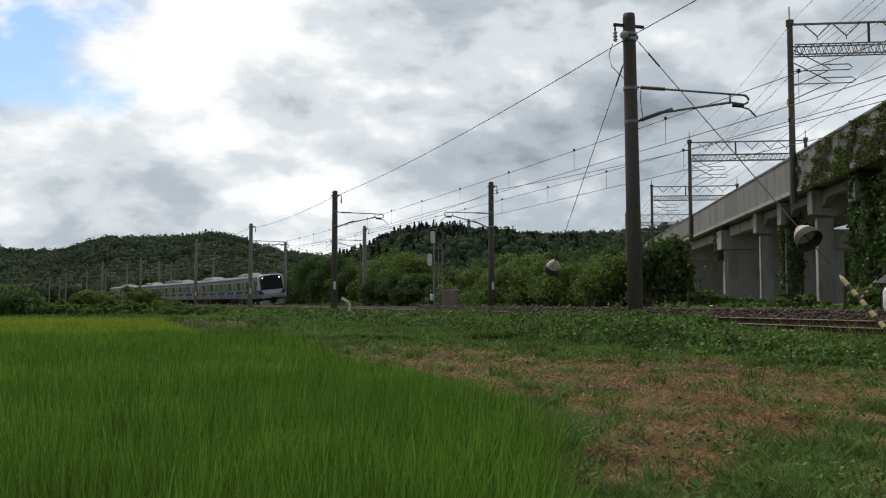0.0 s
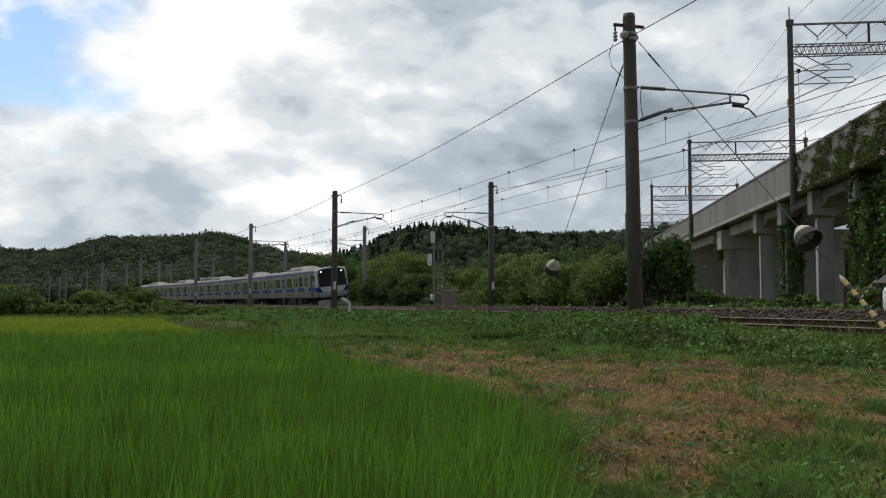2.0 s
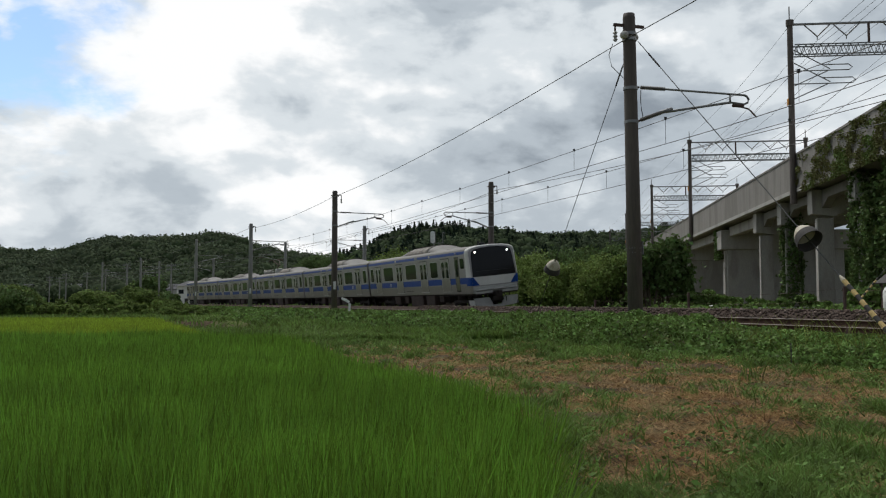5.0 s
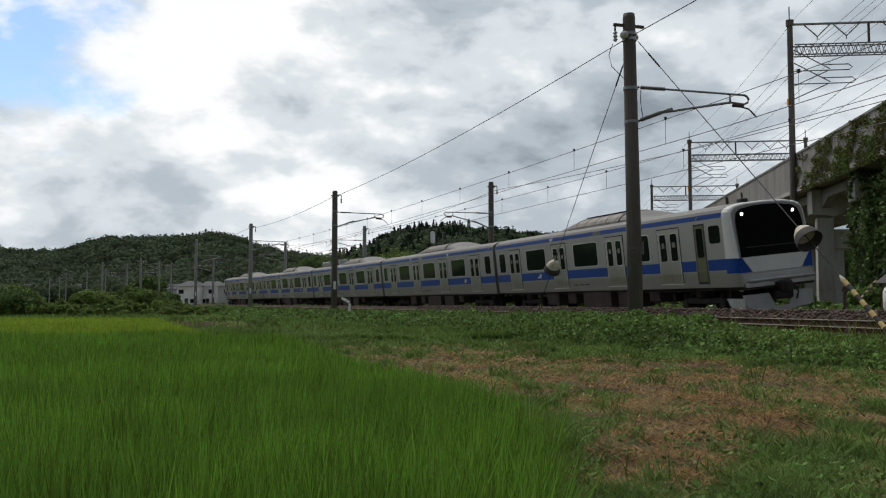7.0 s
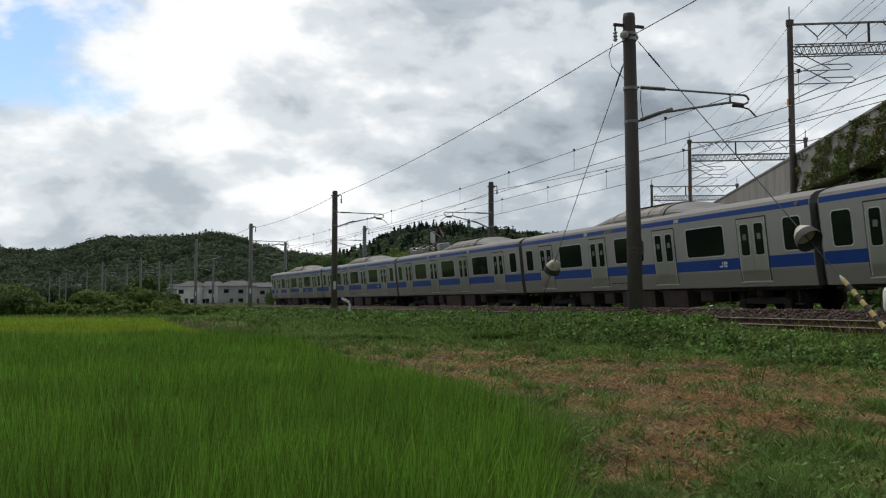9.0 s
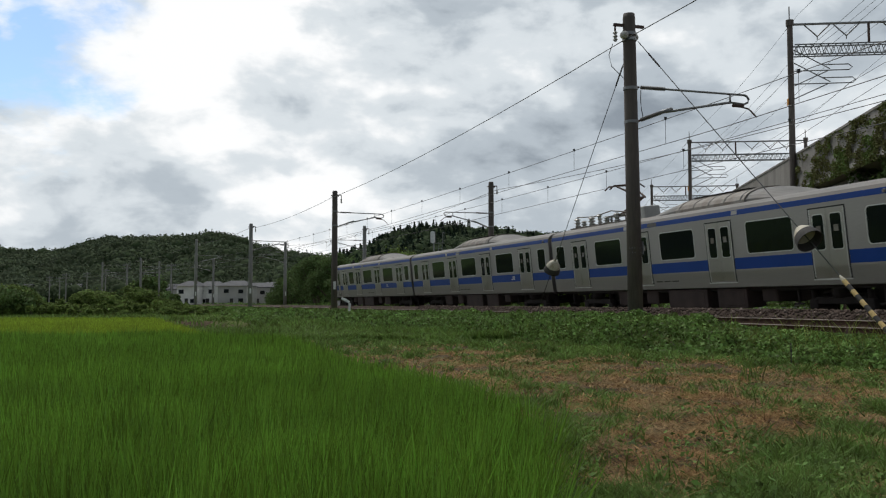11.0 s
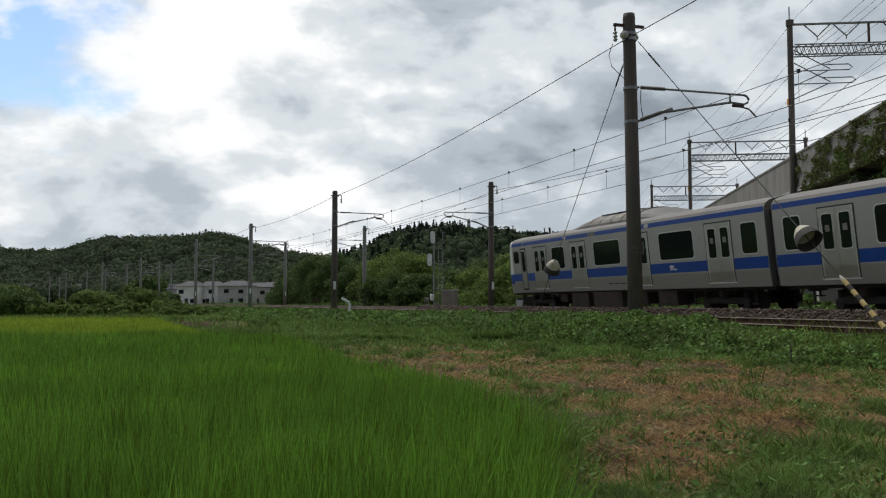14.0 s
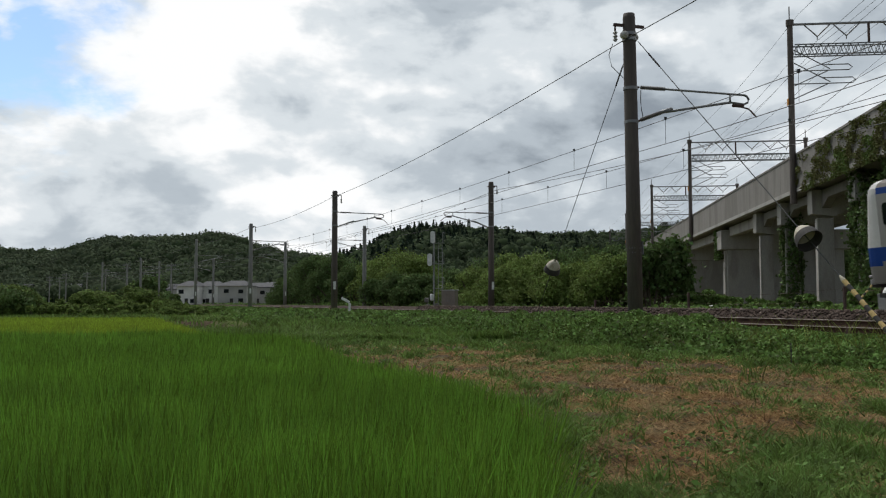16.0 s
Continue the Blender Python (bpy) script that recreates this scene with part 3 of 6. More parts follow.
def line_pole(s, lat, top, dark, side, label, big=False, base=-0.45, reach=3.0):
    """A catenary pole. side: +1 when the track lies on the far side of the pole, else -1. In the pole's space +x points to the track."""
    p = track(s, lat)
    a = TH + CURVE * s
    turn = math.degrees(math.atan2(math.sin(a) * side, math.cos(a) * side))
    t = thing("catenary_pole", label, "catenary pole", group="catenary poles along the railway", m=pose(p.x, p.y, base, 0, 0, turn) @ pose(0, 0, 0, 0, -0.7 if big else 0, 0))
    top -= base
    mat = M["pole_dark"] if dark else M["pole_grey"]
    bm = bmesh.new()
    lathe(bm, (0, 0, 0), (0, 0, top), [(0, 0.205), (0.5, 0.185), (0.985, 0.165), (1, 0.15)], 20)
    part("shaft", bm, mat, t, smooth=True)
    for z in ([2.2, 2.32, 5.15 - base, 6.05 - base, top - 0.55, top - 0.7] if big else [5.25 - base, 6.15 - base]):
        bm = bmesh.new()
        lathe(bm, (0, 0, z - 0.04), (0, 0, z + 0.04), [(0, 0.185 + 0.01), (1, 0.19)], 16)
        part("clamp_band", bm, M["steel"], t, "galvanised steel strap")
    lo, hi = 5.2 - base, 6.1 - base
    # hinged cantilever
    bm = bmesh.new()
    rod(bm, (0.9, 0, hi), (reach + 0.15, 0, hi - 0.02), 0.03)
    rod(bm, (0.85, 0, lo + 0.24), (reach - 0.35, 0, hi - 0.25), 0.035)
    rod(bm, (0.88, 0, lo + 0.248), (1.25, 0, lo + 0.375), 0.052, 0.048)
    tube(bm, [(reach - 0.35, 0, hi - 0.25), (reach + 0.1, 0, hi - 0.28), (reach + 0.22, 0, hi - 0.22), (reach + 0.26, 0, hi - 0.14), (reach + 0.2, 0, hi - 0.05), (reach + 0.1, 0, hi - 0.02)], 0.032)
    rod(bm, (reach - 0.35, 0, hi), (reach - 0.35, 0, hi - 0.26), 0.025)
    part("cantilever_arm", bm, M["steel"], t, smooth=True)
    bm = bmesh.new()
    insulator(bm, (0.3, 0, hi), (1.05, 0, hi), 0.058, 14)
    part("insulator", bm, M["insulator"], t, "ribbed porcelain rod insulator")
    bm = bmesh.new()
    insulator(bm, (0.28, 0, lo + 0.02), (0.9, 0, lo + 0.25), 0.06, 13)
    part("insulator", bm, M["insulator"], t, "ribbed porcelain rod insulator")
    bm = bmesh.new()
    rod(bm, (0.1, 0, hi), (0.26, 0, hi), 0.03)
    part("hinge", bm, M["steel_dark"], t)
    bm = bmesh.new()
    rod(bm, (0.1, 0, lo), (0.26, 0, lo), 0.03)
    part("hinge", bm, M["steel_dark"], t)
    bm = bmesh.new()
    box(bm, reach - 0.1, 0, hi - 0.33, 0.35, 0.1, 0.08, bevel=0.02)
    tube(bm, [(reach - 0.05, 0, hi - 0.35), (reach + 0.25, 0, hi - 0.4), (reach + 0.5, 0, hi - 0.62)], 0.022)
    part("steady_arm", bm, M["steel_dark"], t)
    # bracket for the feeder wire on the pole's head
    bm = bmesh.new()
    box(bm, 0, 0.02, top - 0.32, 0.9 if big else 0.5, 0.07, 0.07)
    hook = 0.42 if side > 0 and not big else -0.42
    if not big:
        box(bm, hook / 2, 0, top - 0.26, 0.42, 0.06, 0.06)
    rod(bm, (hook, 0, top - 0.3), (hook, 0, top - 0.5), 0.025)
    part("head_bracket", bm, M["steel_dark"], t)
    bm = bmesh.new()
    insulator(bm, (hook, 0, top - 0.5), (hook, 0, top - 0.78), 0.07, 3)
    part("insulator", bm, M["porcelain"], t, "small pale porcelain insulator")
    if big:
        for q in ((-0.22, -0.12, top - 0.62), (0.24, 0.16, top - 0.58)):
            bm = bmesh.new()
            lathe(bm, (q[0], q[1] - 0.12, q[2]), (q[0], q[1] + 0.12, q[2]), [(0, 0.04), (0.25, 0.1), (0.5, 0.11), (0.75, 0.1), (1, 0.04)], 12)
            part("insulator", bm, M["porcelain"], t, "round porcelain strain insulator")
        bm = bmesh.new()
        tube(bm, [(0.3, -0.02, hi - 0.08), (0.27, -0.05, hi - 0.4), (0.29, -0.05, lo + 0.3), (0.34, -0.03, lo + 0.1)], 0.012)
        part("jumper_cable", bm, M["wire"], t)
        bm = bmesh.new()
        tube(bm, [(-0.5, 0, top - 0.85), (-0.62, 0, top - 1.15), (-0.55, 0, top - 1.45), (-0.2, 0, top - 1.75)], 0.01)
        part("jumper_cable", bm, M["wire"], t)
        for z in (2.2,):
            bm = bmesh.new()
            box(bm, 0.2, -0.05, z + 0.1, 0.03, 0.14, 0.34)
            part("number_plate", bm, M["steel"], t, "small grey plate on the shaft")
    else:
        bm = bmesh.new()
        box(bm, -0.03, -0.19 if side > 0 else 0.19, 1.9, 0.16, 0.02, 0.5)
        part("marker_plate", bm, M["signwhite"], t, "small white plate on the shaft")
    return t


line_pole(-15.2, 6.7, 8.07, True, 1, "tall dark stained concrete pole with steel cantilever", big=True, base=-0.5, reach=3.45)
for s, top, dark in ((21.0, 7.46, True), (50.2, 7.69, False), (79.7, 8.06, False), (119.2, 7.48, False), (151.6, 8.07, False)):
    line_pole(s, 6.7, top, dark, 1, "brown concrete catenary pole among weeds" if dark else "grey concrete catenary pole with steel bracket beside the track")
for s, top, dark in ((18.2, 8.14, True), (45.8, 7.46, False), (74.4, 7.75, False), (111.6, 7.38, False), (147.6, 8.26, False), (172.0, 8.58, False)):
    line_pole(s, -2.9, top, dark, -1, "brown concrete catenary pole before the bushes" if dark else "grey concrete catenary pole beyond the tracks")


# ---- overhead wires ----
def sag(a, b, drop, n=12):
    a, b = Vector(a), Vector(b)
    return [a.lerp(b, i / n) - Vector((0, 0, drop * 4 * (i / n) * (1 - i / n))) for i in range(n + 1)]


def overhead(stations, lat, label, feeder_lat, heads):
    t = thing("overhead_wire", label, "overhead wire", group="overhead wires of the railway")
    drops = bmesh.new()
    for (s0, s1) in zip(stations, stations[1:]):
        a, b = track(s0, lat, 6.0), track(s1, lat, 6.0)
        for nm, pts in (("messenger_wire", sag(a, b, 0.07)), ("contact_wire", [track(s0, lat, 5.22), track(s1, lat, 5.22)])):
            bm = bmesh.new()
            tube(bm, pts, 0.011, 4)
            part(nm, bm, M["wire"], t)
        for i in range(6):
            u = (i + 0.5) / 6
            p = a.lerp(b, u) - Vector((0, 0, 0.07 * 4 * u * (1 - u)))
            rod(drops, p, (p.x, p.y, 5.22), 0.006, n=4)
            box(drops, p.x, p.y, p.z + 0.03, 0.07, 0.07, 0.09)
    tagged(part("dropper", drops, M["wire"], t), kind="stuff")
    for (s0, h0), (s1, h1) in zip(heads, heads[1:]):
        bm = bmesh.new()
        tube(bm, sag(track(s0, feeder_lat, h0), track(s1, feeder_lat, h1), 0.3), 0.014, 4)
        part("feeder_wire", bm, M["wire"], t)


overhead([-52, -15.2, 21.0, 50.2, 79.7, 119.2, 151.6, 190], NEAR, "dark catenary wires over the near track", 6.95, [(-50, 8.0), (-15.2, 7.35), (21.0, 7.0), (50.2, 7.2), (79.7, 7.5), (119.2, 7.0), (151.6, 7.5)])
overhead([-55, -16, 18.2, 45.8, 74.4, 111.6, 147.6, 190], 0.0, "dark catenary wires over the far track", -3.3, [(-60, 8.2), (-20, 6.75), (18.2, 7.65), (45.8, 7.0), (74.4, 7.3), (111.6, 6.9), (147.6, 7.7)])


# ---- viaduct ----
VX, VS = 15.35, 0.109                                  # the fascia's line: x = VX + VS * y
VTURN = -math.degrees(math.atan(VS))
VM = pose(VX, 0, 0, 0, 0, VTURN)                        # in this space y runs along the viaduct, x across it
VK = math.sqrt(1 + VS * VS)


def viaduct():
    t = thing("viaduct", "weathered grey concrete railway viaduct overgrown with ivy", "viaduct", kind="structure", m=VM)
    Y0, Y1, W, TOP, LOW = 14.0, 330.0, 11.5, 9.36, 7.0

    def run(name, prof, y0, y1, mat, n=1):
        bm = bmesh.new()
        prism(bm, prof, y0, y1, lambda u, v, d: (u, d, v))
        return part(name, bm, mat, t)
    run("deck", [(0.32, 7.22), (0.32, 7.95), (W - 0.32, 7.95), (W - 0.32, 7.22), (W - 2.2, 6.9), (2.2, 6.9)], Y0, Y1, M["concrete"])
    # parapet in cast lengths with narrow joints between them
    y = Y0
    bm0 = bmesh.new()
    prism(bm0, [(0.0, 7.25), (0.0, TOP - 0.12), (-0.05, TOP - 0.12), (-0.05, TOP), (0.27, TOP), (0.27, 7.25)], 0.015, 4.985, lambda u, v, d: (u, d, v))
    me = finish("parapet_panel", bm0, M["concrete"])
    while y < Y1:
        put("parapet_panel", me, t, pose(0, y, 0))
        y += 5.0
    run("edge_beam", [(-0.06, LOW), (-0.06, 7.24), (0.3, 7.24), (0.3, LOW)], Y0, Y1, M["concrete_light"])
    run("far_parapet", [(W - 0.25, 7.25), (W - 0.25, TOP), (W, TOP), (W, 7.25)], Y0, Y1, M["concrete"])
    # bents: two columns with haunched cross beam
    # their paler concrete stands in for light under the deck
    for i, yy in enumerate((46.6, 53.9, 61.0, 68.0, 116, 124, 138, 152, 166, 180, 200, 220, 240)):
        yc = yy * VK
        bm = bmesh.new()
        prism(bm, [(0.45, 6.95), (W - 0.45, 6.95), (W - 0.45, 5.55), (W - 1.7, 5.4), (W - 3.2, 6.2), (3.2, 6.2), (1.7, 5.4), (0.45, 5.55)], yc - 0.5, yc + 0.5, lambda u, v, d: (u, d, v))
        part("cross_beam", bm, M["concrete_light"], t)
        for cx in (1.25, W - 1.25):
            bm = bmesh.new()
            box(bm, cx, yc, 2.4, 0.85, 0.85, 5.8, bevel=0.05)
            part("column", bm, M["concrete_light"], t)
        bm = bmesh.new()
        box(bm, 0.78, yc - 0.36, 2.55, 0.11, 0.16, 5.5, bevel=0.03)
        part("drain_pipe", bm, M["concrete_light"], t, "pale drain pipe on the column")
    for yc in (50.25, 57.45, 64.5, 120.0):
        bm = bmesh.new()
        prism(bm, [(0, 6.95), (7.25, 6.95), (7.25, 5.75), (6.75, 5.75), (5.3, 6.42), (1.7, 6.42), (0.25, 5.75), (0, 5.75)], 1.0, 1.5, lambda u, v, d, y0=yc * VK - 3.3: (d, y0 + u, v))
        part("edge_girder", bm, M["concrete"], t)
    for y0, y1 in ((68.4, 80.0), (82.6, 100.8), (103.2, 115.5)):
        bm = bmesh.new()
        prism(bm, [(1.0, 6.95), (1.0, 6.15), (1.55, 6.15), (1.55, 6.95)], y0 * VK, y1 * VK, lambda u, v, d: (u, d, v))
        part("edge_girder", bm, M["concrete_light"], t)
    # wall pier where one viaduct block meets the next, its concrete lightened in place of light
    for yc in (81.2 * VK, 102 * VK):
        bm = bmesh.new()
        box(bm, W / 2, yc, 2.2, W - 1.6, 1.9, 6.0, bevel=0.08)
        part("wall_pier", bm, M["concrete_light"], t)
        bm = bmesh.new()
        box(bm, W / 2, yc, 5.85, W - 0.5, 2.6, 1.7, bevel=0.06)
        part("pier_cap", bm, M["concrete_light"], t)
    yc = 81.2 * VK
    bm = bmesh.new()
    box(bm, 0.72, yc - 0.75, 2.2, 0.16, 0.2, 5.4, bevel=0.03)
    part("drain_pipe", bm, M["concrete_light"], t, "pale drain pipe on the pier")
    return t


viaduct()


def lattice(bm, a, b, h, w, n, m=None):
    """A lattice girder from a to b (along x), h high."""
    (x0, y0, z0), (x1, _, _) = a, b
    for z in (z0, z0 + h):
        for dy in (-w / 2, w / 2):
            box(bm, (x0 + x1) / 2, y0 + dy, z, x1 - x0, 0.07, 0.07)
    for dy in (-w / 2, w / 2):
        for i in range(n):
            u0, u1 = x0 + (x1 - x0) * i / n, x0 + (x1 - x0) * (i + 1) / n
            um = (u0 + u1) / 2
            rod(bm, (u0, y0 + dy, z0), (um, y0 + dy, z0 + h), 0.022, n=4)
            rod(bm, (um, y0 + dy, z0 + h), (u1, y0 + dy, z0), 0.022, n=4)


def gantry(y, top, label, spire=True):
    """Portal mast on the viaduct for its overhead lines."""
    yc = y * VK
    t = thing("catenary_gantry", label, "catenary gantry", group="gantries on the viaduct", m=VM @ pose(0, yc, 0))
    far = 11.3
    for x in (-0.2, far):
        bm = bmesh.new()
        lathe(bm, (x, 0, 6.3 if x < 0 else 7.9), (x, 0, top), [(0, 0.2), (1, 0.17)], 14)
        rod(bm, (x - 0.02, 0, top), (x - 0.02, 0, top + 0.9), 0.035)
        lathe(bm, (x, 0, top - 0.3), (x, 0, top + 0.05), [(0, 0.24), (1, 0.24)], 12)
        part("mast", bm, M["pole_dark"], t, smooth=False)
    bm = bmesh.new()
    rod(bm, (-0.2, 0, top - 0.22), (far, 0, top - 0.22), 0.075)
    part("upper_beam", bm, M["steel"], t)
    bm = bmesh.new()
    lattice(bm, (0, 0, top - 2.15), (far, 0, 0), 0.62, 0.5, 26)
    part("lattice_beam", bm, M["steel"], t)
    bm = bmesh.new()
    rod(bm, (4.4, 0, top - 0.2), (4.4, 0, top - 1.5), 0.08)
    part("strut", bm, M["steel_dark"], t)
    bm = bmesh.new()
    for x in (1.4, 3.1, 6.0, 7.8, 9.4):
        rod(bm, (x - 0.75, 0, top - 0.28), (x, 0, top - 1.0), 0.04)
        rod(bm, (x + 0.75, 0, top - 0.28), (x, 0, top - 1.0), 0.04)
        rod(bm, (x, 0, top - 1.0), (x, 0, top - 1.2), 0.03)
    part("hanger_insulator", bm, M["insulator"], t, "v-shaped wire hangers")
    for z, reach in ((top - 3.1, 3.2), (top - 3.9, 3.4)):
        bm = bmesh.new()
        tube(bm, [(0, 0, z), (reach, 0, z + 0.02), (reach + 0.2, 0, z + 0.18), (reach, 0, z + 0.36), (1.6, 0, z + 0.36)], 0.035)
        rod(bm, (0, 0, z + 1.3), (2.1, 0, z + 0.1), 0.035)
        rod(bm, (0, 0, z - 0.9), (2.0, 0, z), 0.035)
        part("bracket_arm", bm, M["steel"], t)
    bm = bmesh.new()
    box(bm, -0.42, -0.05, top - 5.0, 0.03, 0.32, 0.4)
    part("number_plate", bm, M["orange"], t, "orange plate on the mast")
    return t


for y, top in ((54.9, 17.5), (93.2, 17.0), (126.0, 16.6), (165, 16.4), (205, 16.4)):
    gantry(y, top, "brown steel portal mast with lattice beam on the viaduct")


def viaduct_wires():
    t = thing("overhead_wire", "bundle of thin dark wires above the viaduct", "overhead wire", group="overhead wires of the railway", m=VM)
    ys = [20, 54.9, 93.2, 126.0, 165, 205]
    for x, z, r in ((0.3, 17.9, .012), (1.4, 15.9, .012), (3.1, 15.9, .012), (3.2, 13.6, .015), (3.2, 12.4, .016), (6.0, 15.9, .012), (7.8, 13.6, .015), (7.8, 12.4, .016), (-0.3, 14.9, .014), (-0.3, 14.1, .012)):
        bm = bmesh.new()
        for a, b in zip(ys, ys[1:]):
            tube(bm, sag((x, a * VK, z), (x, b * VK, z), 0.5 if r < .016 else 0.05), r, 4)
        part("wire", bm, M["wire"], t)


viaduct_wires()

# ---- plants: scattered blades and leaves ----
def unit(v):
    return v / np.maximum(np.linalg.norm(v, axis=1, keepdims=True), 1e-9)


def blades(base, height, width, lean, bend=0.5, segs=2, facing=None):
    """Tapering grass blades. base (n, 3); height, width (n); lean (n, 2): sideways reach of the tip in metres."""
    n = len(base)
    a = RNG.uniform(0, math.pi, n) if facing is None else facing
    side = np.stack([np.cos(a), np.sin(a), np.zeros(n)], 1)
    rows = []
    for i in range(segs + 1):
        t = i / segs
        c = base.copy()
        c[:, :2] += lean * (t ** (1 + bend))[None] if np.ndim(t ** (1 + bend)) else lean * t ** (1 + bend)
        c[:, 2] += height * (t - 0.16 * bend * t * t)
        w = width * (1 - 0.25 * t if i < segs else 0.12)
        rows += [c - side * w[:, None] / 2, c + side * w[:, None] / 2]
    v = np.stack(rows, 1)
    k = 2 * (segs + 1)
    o = (np.arange(n) * k)[:, None]
    f = np.concatenate([o + np.array([[2 * i, 2 * i + 1, 2 * i + 3, 2 * i + 2]]) for i in range(segs)], 0)
    return v.reshape(-1, 3), f


def leaves(c, size, flat=0.0, narrow=0.38, out=None, loose=0.55):
    """Folded leaves round the centres c. flat: 0 any way up, 1 lying level."""
    n = len(c)
    u = RNG.normal(size=(n, 3))
    u[:, 2] = u[:, 2] * (1 - flat) - 0.35
    u = unit(u)
    w = RNG.normal(size=(n, 3))
    w[:, 2] *= (1 - flat)
    w = unit(np.cross(u, np.cross(w, u)))
    if out is not None:                                # along the surface that faces outwards
        o = unit(unit(out) + loose * RNG.normal(size=(n, 3)))
        u = unit(np.cross(o, RNG.normal(size=(n, 3))))
        w = np.cross(o, u)
    nn = np.cross(u, w)
    s = np.asarray(size).reshape(-1, 1) * np.ones((n, 1))
    v = np.stack([c - u * s * 0.5, c + w * s * narrow + nn * s * 0.12, c + u * s * 0.5, c - w * s * narrow + nn * s * 0.12], 1)
    return v.reshape(-1, 3), (np.arange(n) * 4)[:, None] + np.array([[0, 1, 2, 3]])


def joined(pieces):
    vs, fs, o = [], [], 0
    for v, f in pieces:
        vs.append(v)
        fs.append(f + o)
        o += len(v)
    return np.concatenate(vs), np.concatenate(fs)


def stuff(name, pieces, mat, label, category):
    v, f = joined(pieces)
    return tagged(new(name, mesh_of(name, v, f, mat)), label, category, kind="stuff")


def draw_y(n, lo, hi, power):
    """Distances between lo and hi, thinning out with distance to the given power."""
    g = np.linspace(lo, hi, 2000)
    w = g ** (-power) * g
    c = np.cumsum(w) / w.sum()
    return np.interp(RNG.uniform(0, 1, n), c, g)


# rice
def rice_field():
    n = 135000
    y = draw_y(n, 3.0, 23.3, 1.0)
    # the field goes on beside and behind the camera
    y[:12000] = RNG.uniform(-3, 3.2, 12000)
    left = np.where(y < 3.2, -7.0, -0.53 * y - 0.8)
    e = rice_edge(y)
    x = left + (e - left) * RNG.uniform(0, 1, n)
    # plants stand in hills about 0.2 m apart
    hx, hy = np.round(x / 0.17) * 0.17, np.round(y / 0.22) * 0.22
    x = hx + RNG.normal(0, 0.045, n) + 0.05 * np.sin(hy * 3)
    y = hy + RNG.normal(0, 0.06, n)
    x = np.minimum(x, rice_edge(y) + 0.06 * RNG.normal(size=n))
    h = RNG.normal(0.68, 0.075, n) + 0.05 * wobble(x, y, 1.1) + 0.03 * wobble(x, y, 4.0)
    w = 0.0120 * np.maximum(1, y / 7.5) * RNG.uniform(0.7, 1.3, n)
    tip = RNG.normal(0, 0.075, (n, 2)) + np.array([0.03, -0.03]) + 0.06 * np.stack([wobble(x, y, 0.9), wobble(y, x, 0.7)], 1)
    out = smooth01(0.5, 0.0, rice_edge(y) - x)
    tip[:, 0] += out * RNG.uniform(0.0, 0.10, n)
    # the outer rows stand thinner
    ok = (rice_edge(y) - x > 0.4) | (y > 9) | (RNG.uniform(0, 1, n) < 0.4)
    b = np.stack([x, y, np.full(n, -1.06)], 1)[ok]
    stuff("rice_plants", [blades(b, h[ok], w[ok], tip[ok], 0.6, 3, RNG.normal(0, 1.1, len(b)))], M["rice"], "dense upright green rice blades in a flooded paddy", "rice")
    n = 8000
    y = draw_y(n, 3.0, 14.0, 1.0)
    x = rice_edge(y) - 0.55 * RNG.uniform(0, 1, n) ** 1.5
    h = RNG.uniform(0.30, 0.68, n)
    tip = RNG.normal(0, 0.10, (n, 2)) + np.array([0.10, -0.04])
    stuff("rice_border", [blades(np.stack([x, y, np.full(n, -1.06)], 1), h, 0.010 * np.maximum(1, y / 6.0) * RNG.uniform(0.7, 1.3, n), tip, 1.0, 3, RNG.normal(0, 0.9, n))], M["rice"], "outer rice plants drooping over the edge of the paddy", "rice")
    # sheet under the blades; its dark colour is the shade between them
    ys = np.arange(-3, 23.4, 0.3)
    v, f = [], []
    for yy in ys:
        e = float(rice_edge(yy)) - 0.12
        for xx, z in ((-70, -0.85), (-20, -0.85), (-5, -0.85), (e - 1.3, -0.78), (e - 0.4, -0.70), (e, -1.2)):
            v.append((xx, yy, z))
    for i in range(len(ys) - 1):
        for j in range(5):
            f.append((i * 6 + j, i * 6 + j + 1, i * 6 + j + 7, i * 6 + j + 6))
    stuff("rice_stalks", [(np.array(v), np.array(f))], M["ricebed"], "dark sheet under the rice leaves, shade in its colour", "rice")
    # riper field beyond the bank
    n = 50000
    y = draw_y(n, 24.3, 50, 1.5)
    lim = -5.9 - 0.37 * (y - 23.5)
    left = -0.53 * y - 2
    x = left + (lim - left) * RNG.uniform(0, 1, n)
    b = np.stack([x, y, np.full(n, -0.95)], 1)
    h = RNG.normal(0.53, 0.05, n) + 0.03 * wobble(x, y, 0.6)
    stuff("ripe_rice_plants", [blades(b, h, 0.030 * np.maximum(1, y / 25), RNG.normal(0, 0.14, (n, 2)), 0.6, 2, RNG.normal(0, 0.5, n))], M["rice_far"], "yellow-green ripening rice beyond a grassy bank", "rice")
    # flat shade-coloured sheet under the riper field too
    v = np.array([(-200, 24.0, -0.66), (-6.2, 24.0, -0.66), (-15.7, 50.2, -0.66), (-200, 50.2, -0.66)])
    stuff("ripe_rice_stalks", [(v, np.array([[0, 1, 2, 3]]))], M["ricebed"], "dark sheet under the ripening rice, shade in its colour", "rice")


rice_field()


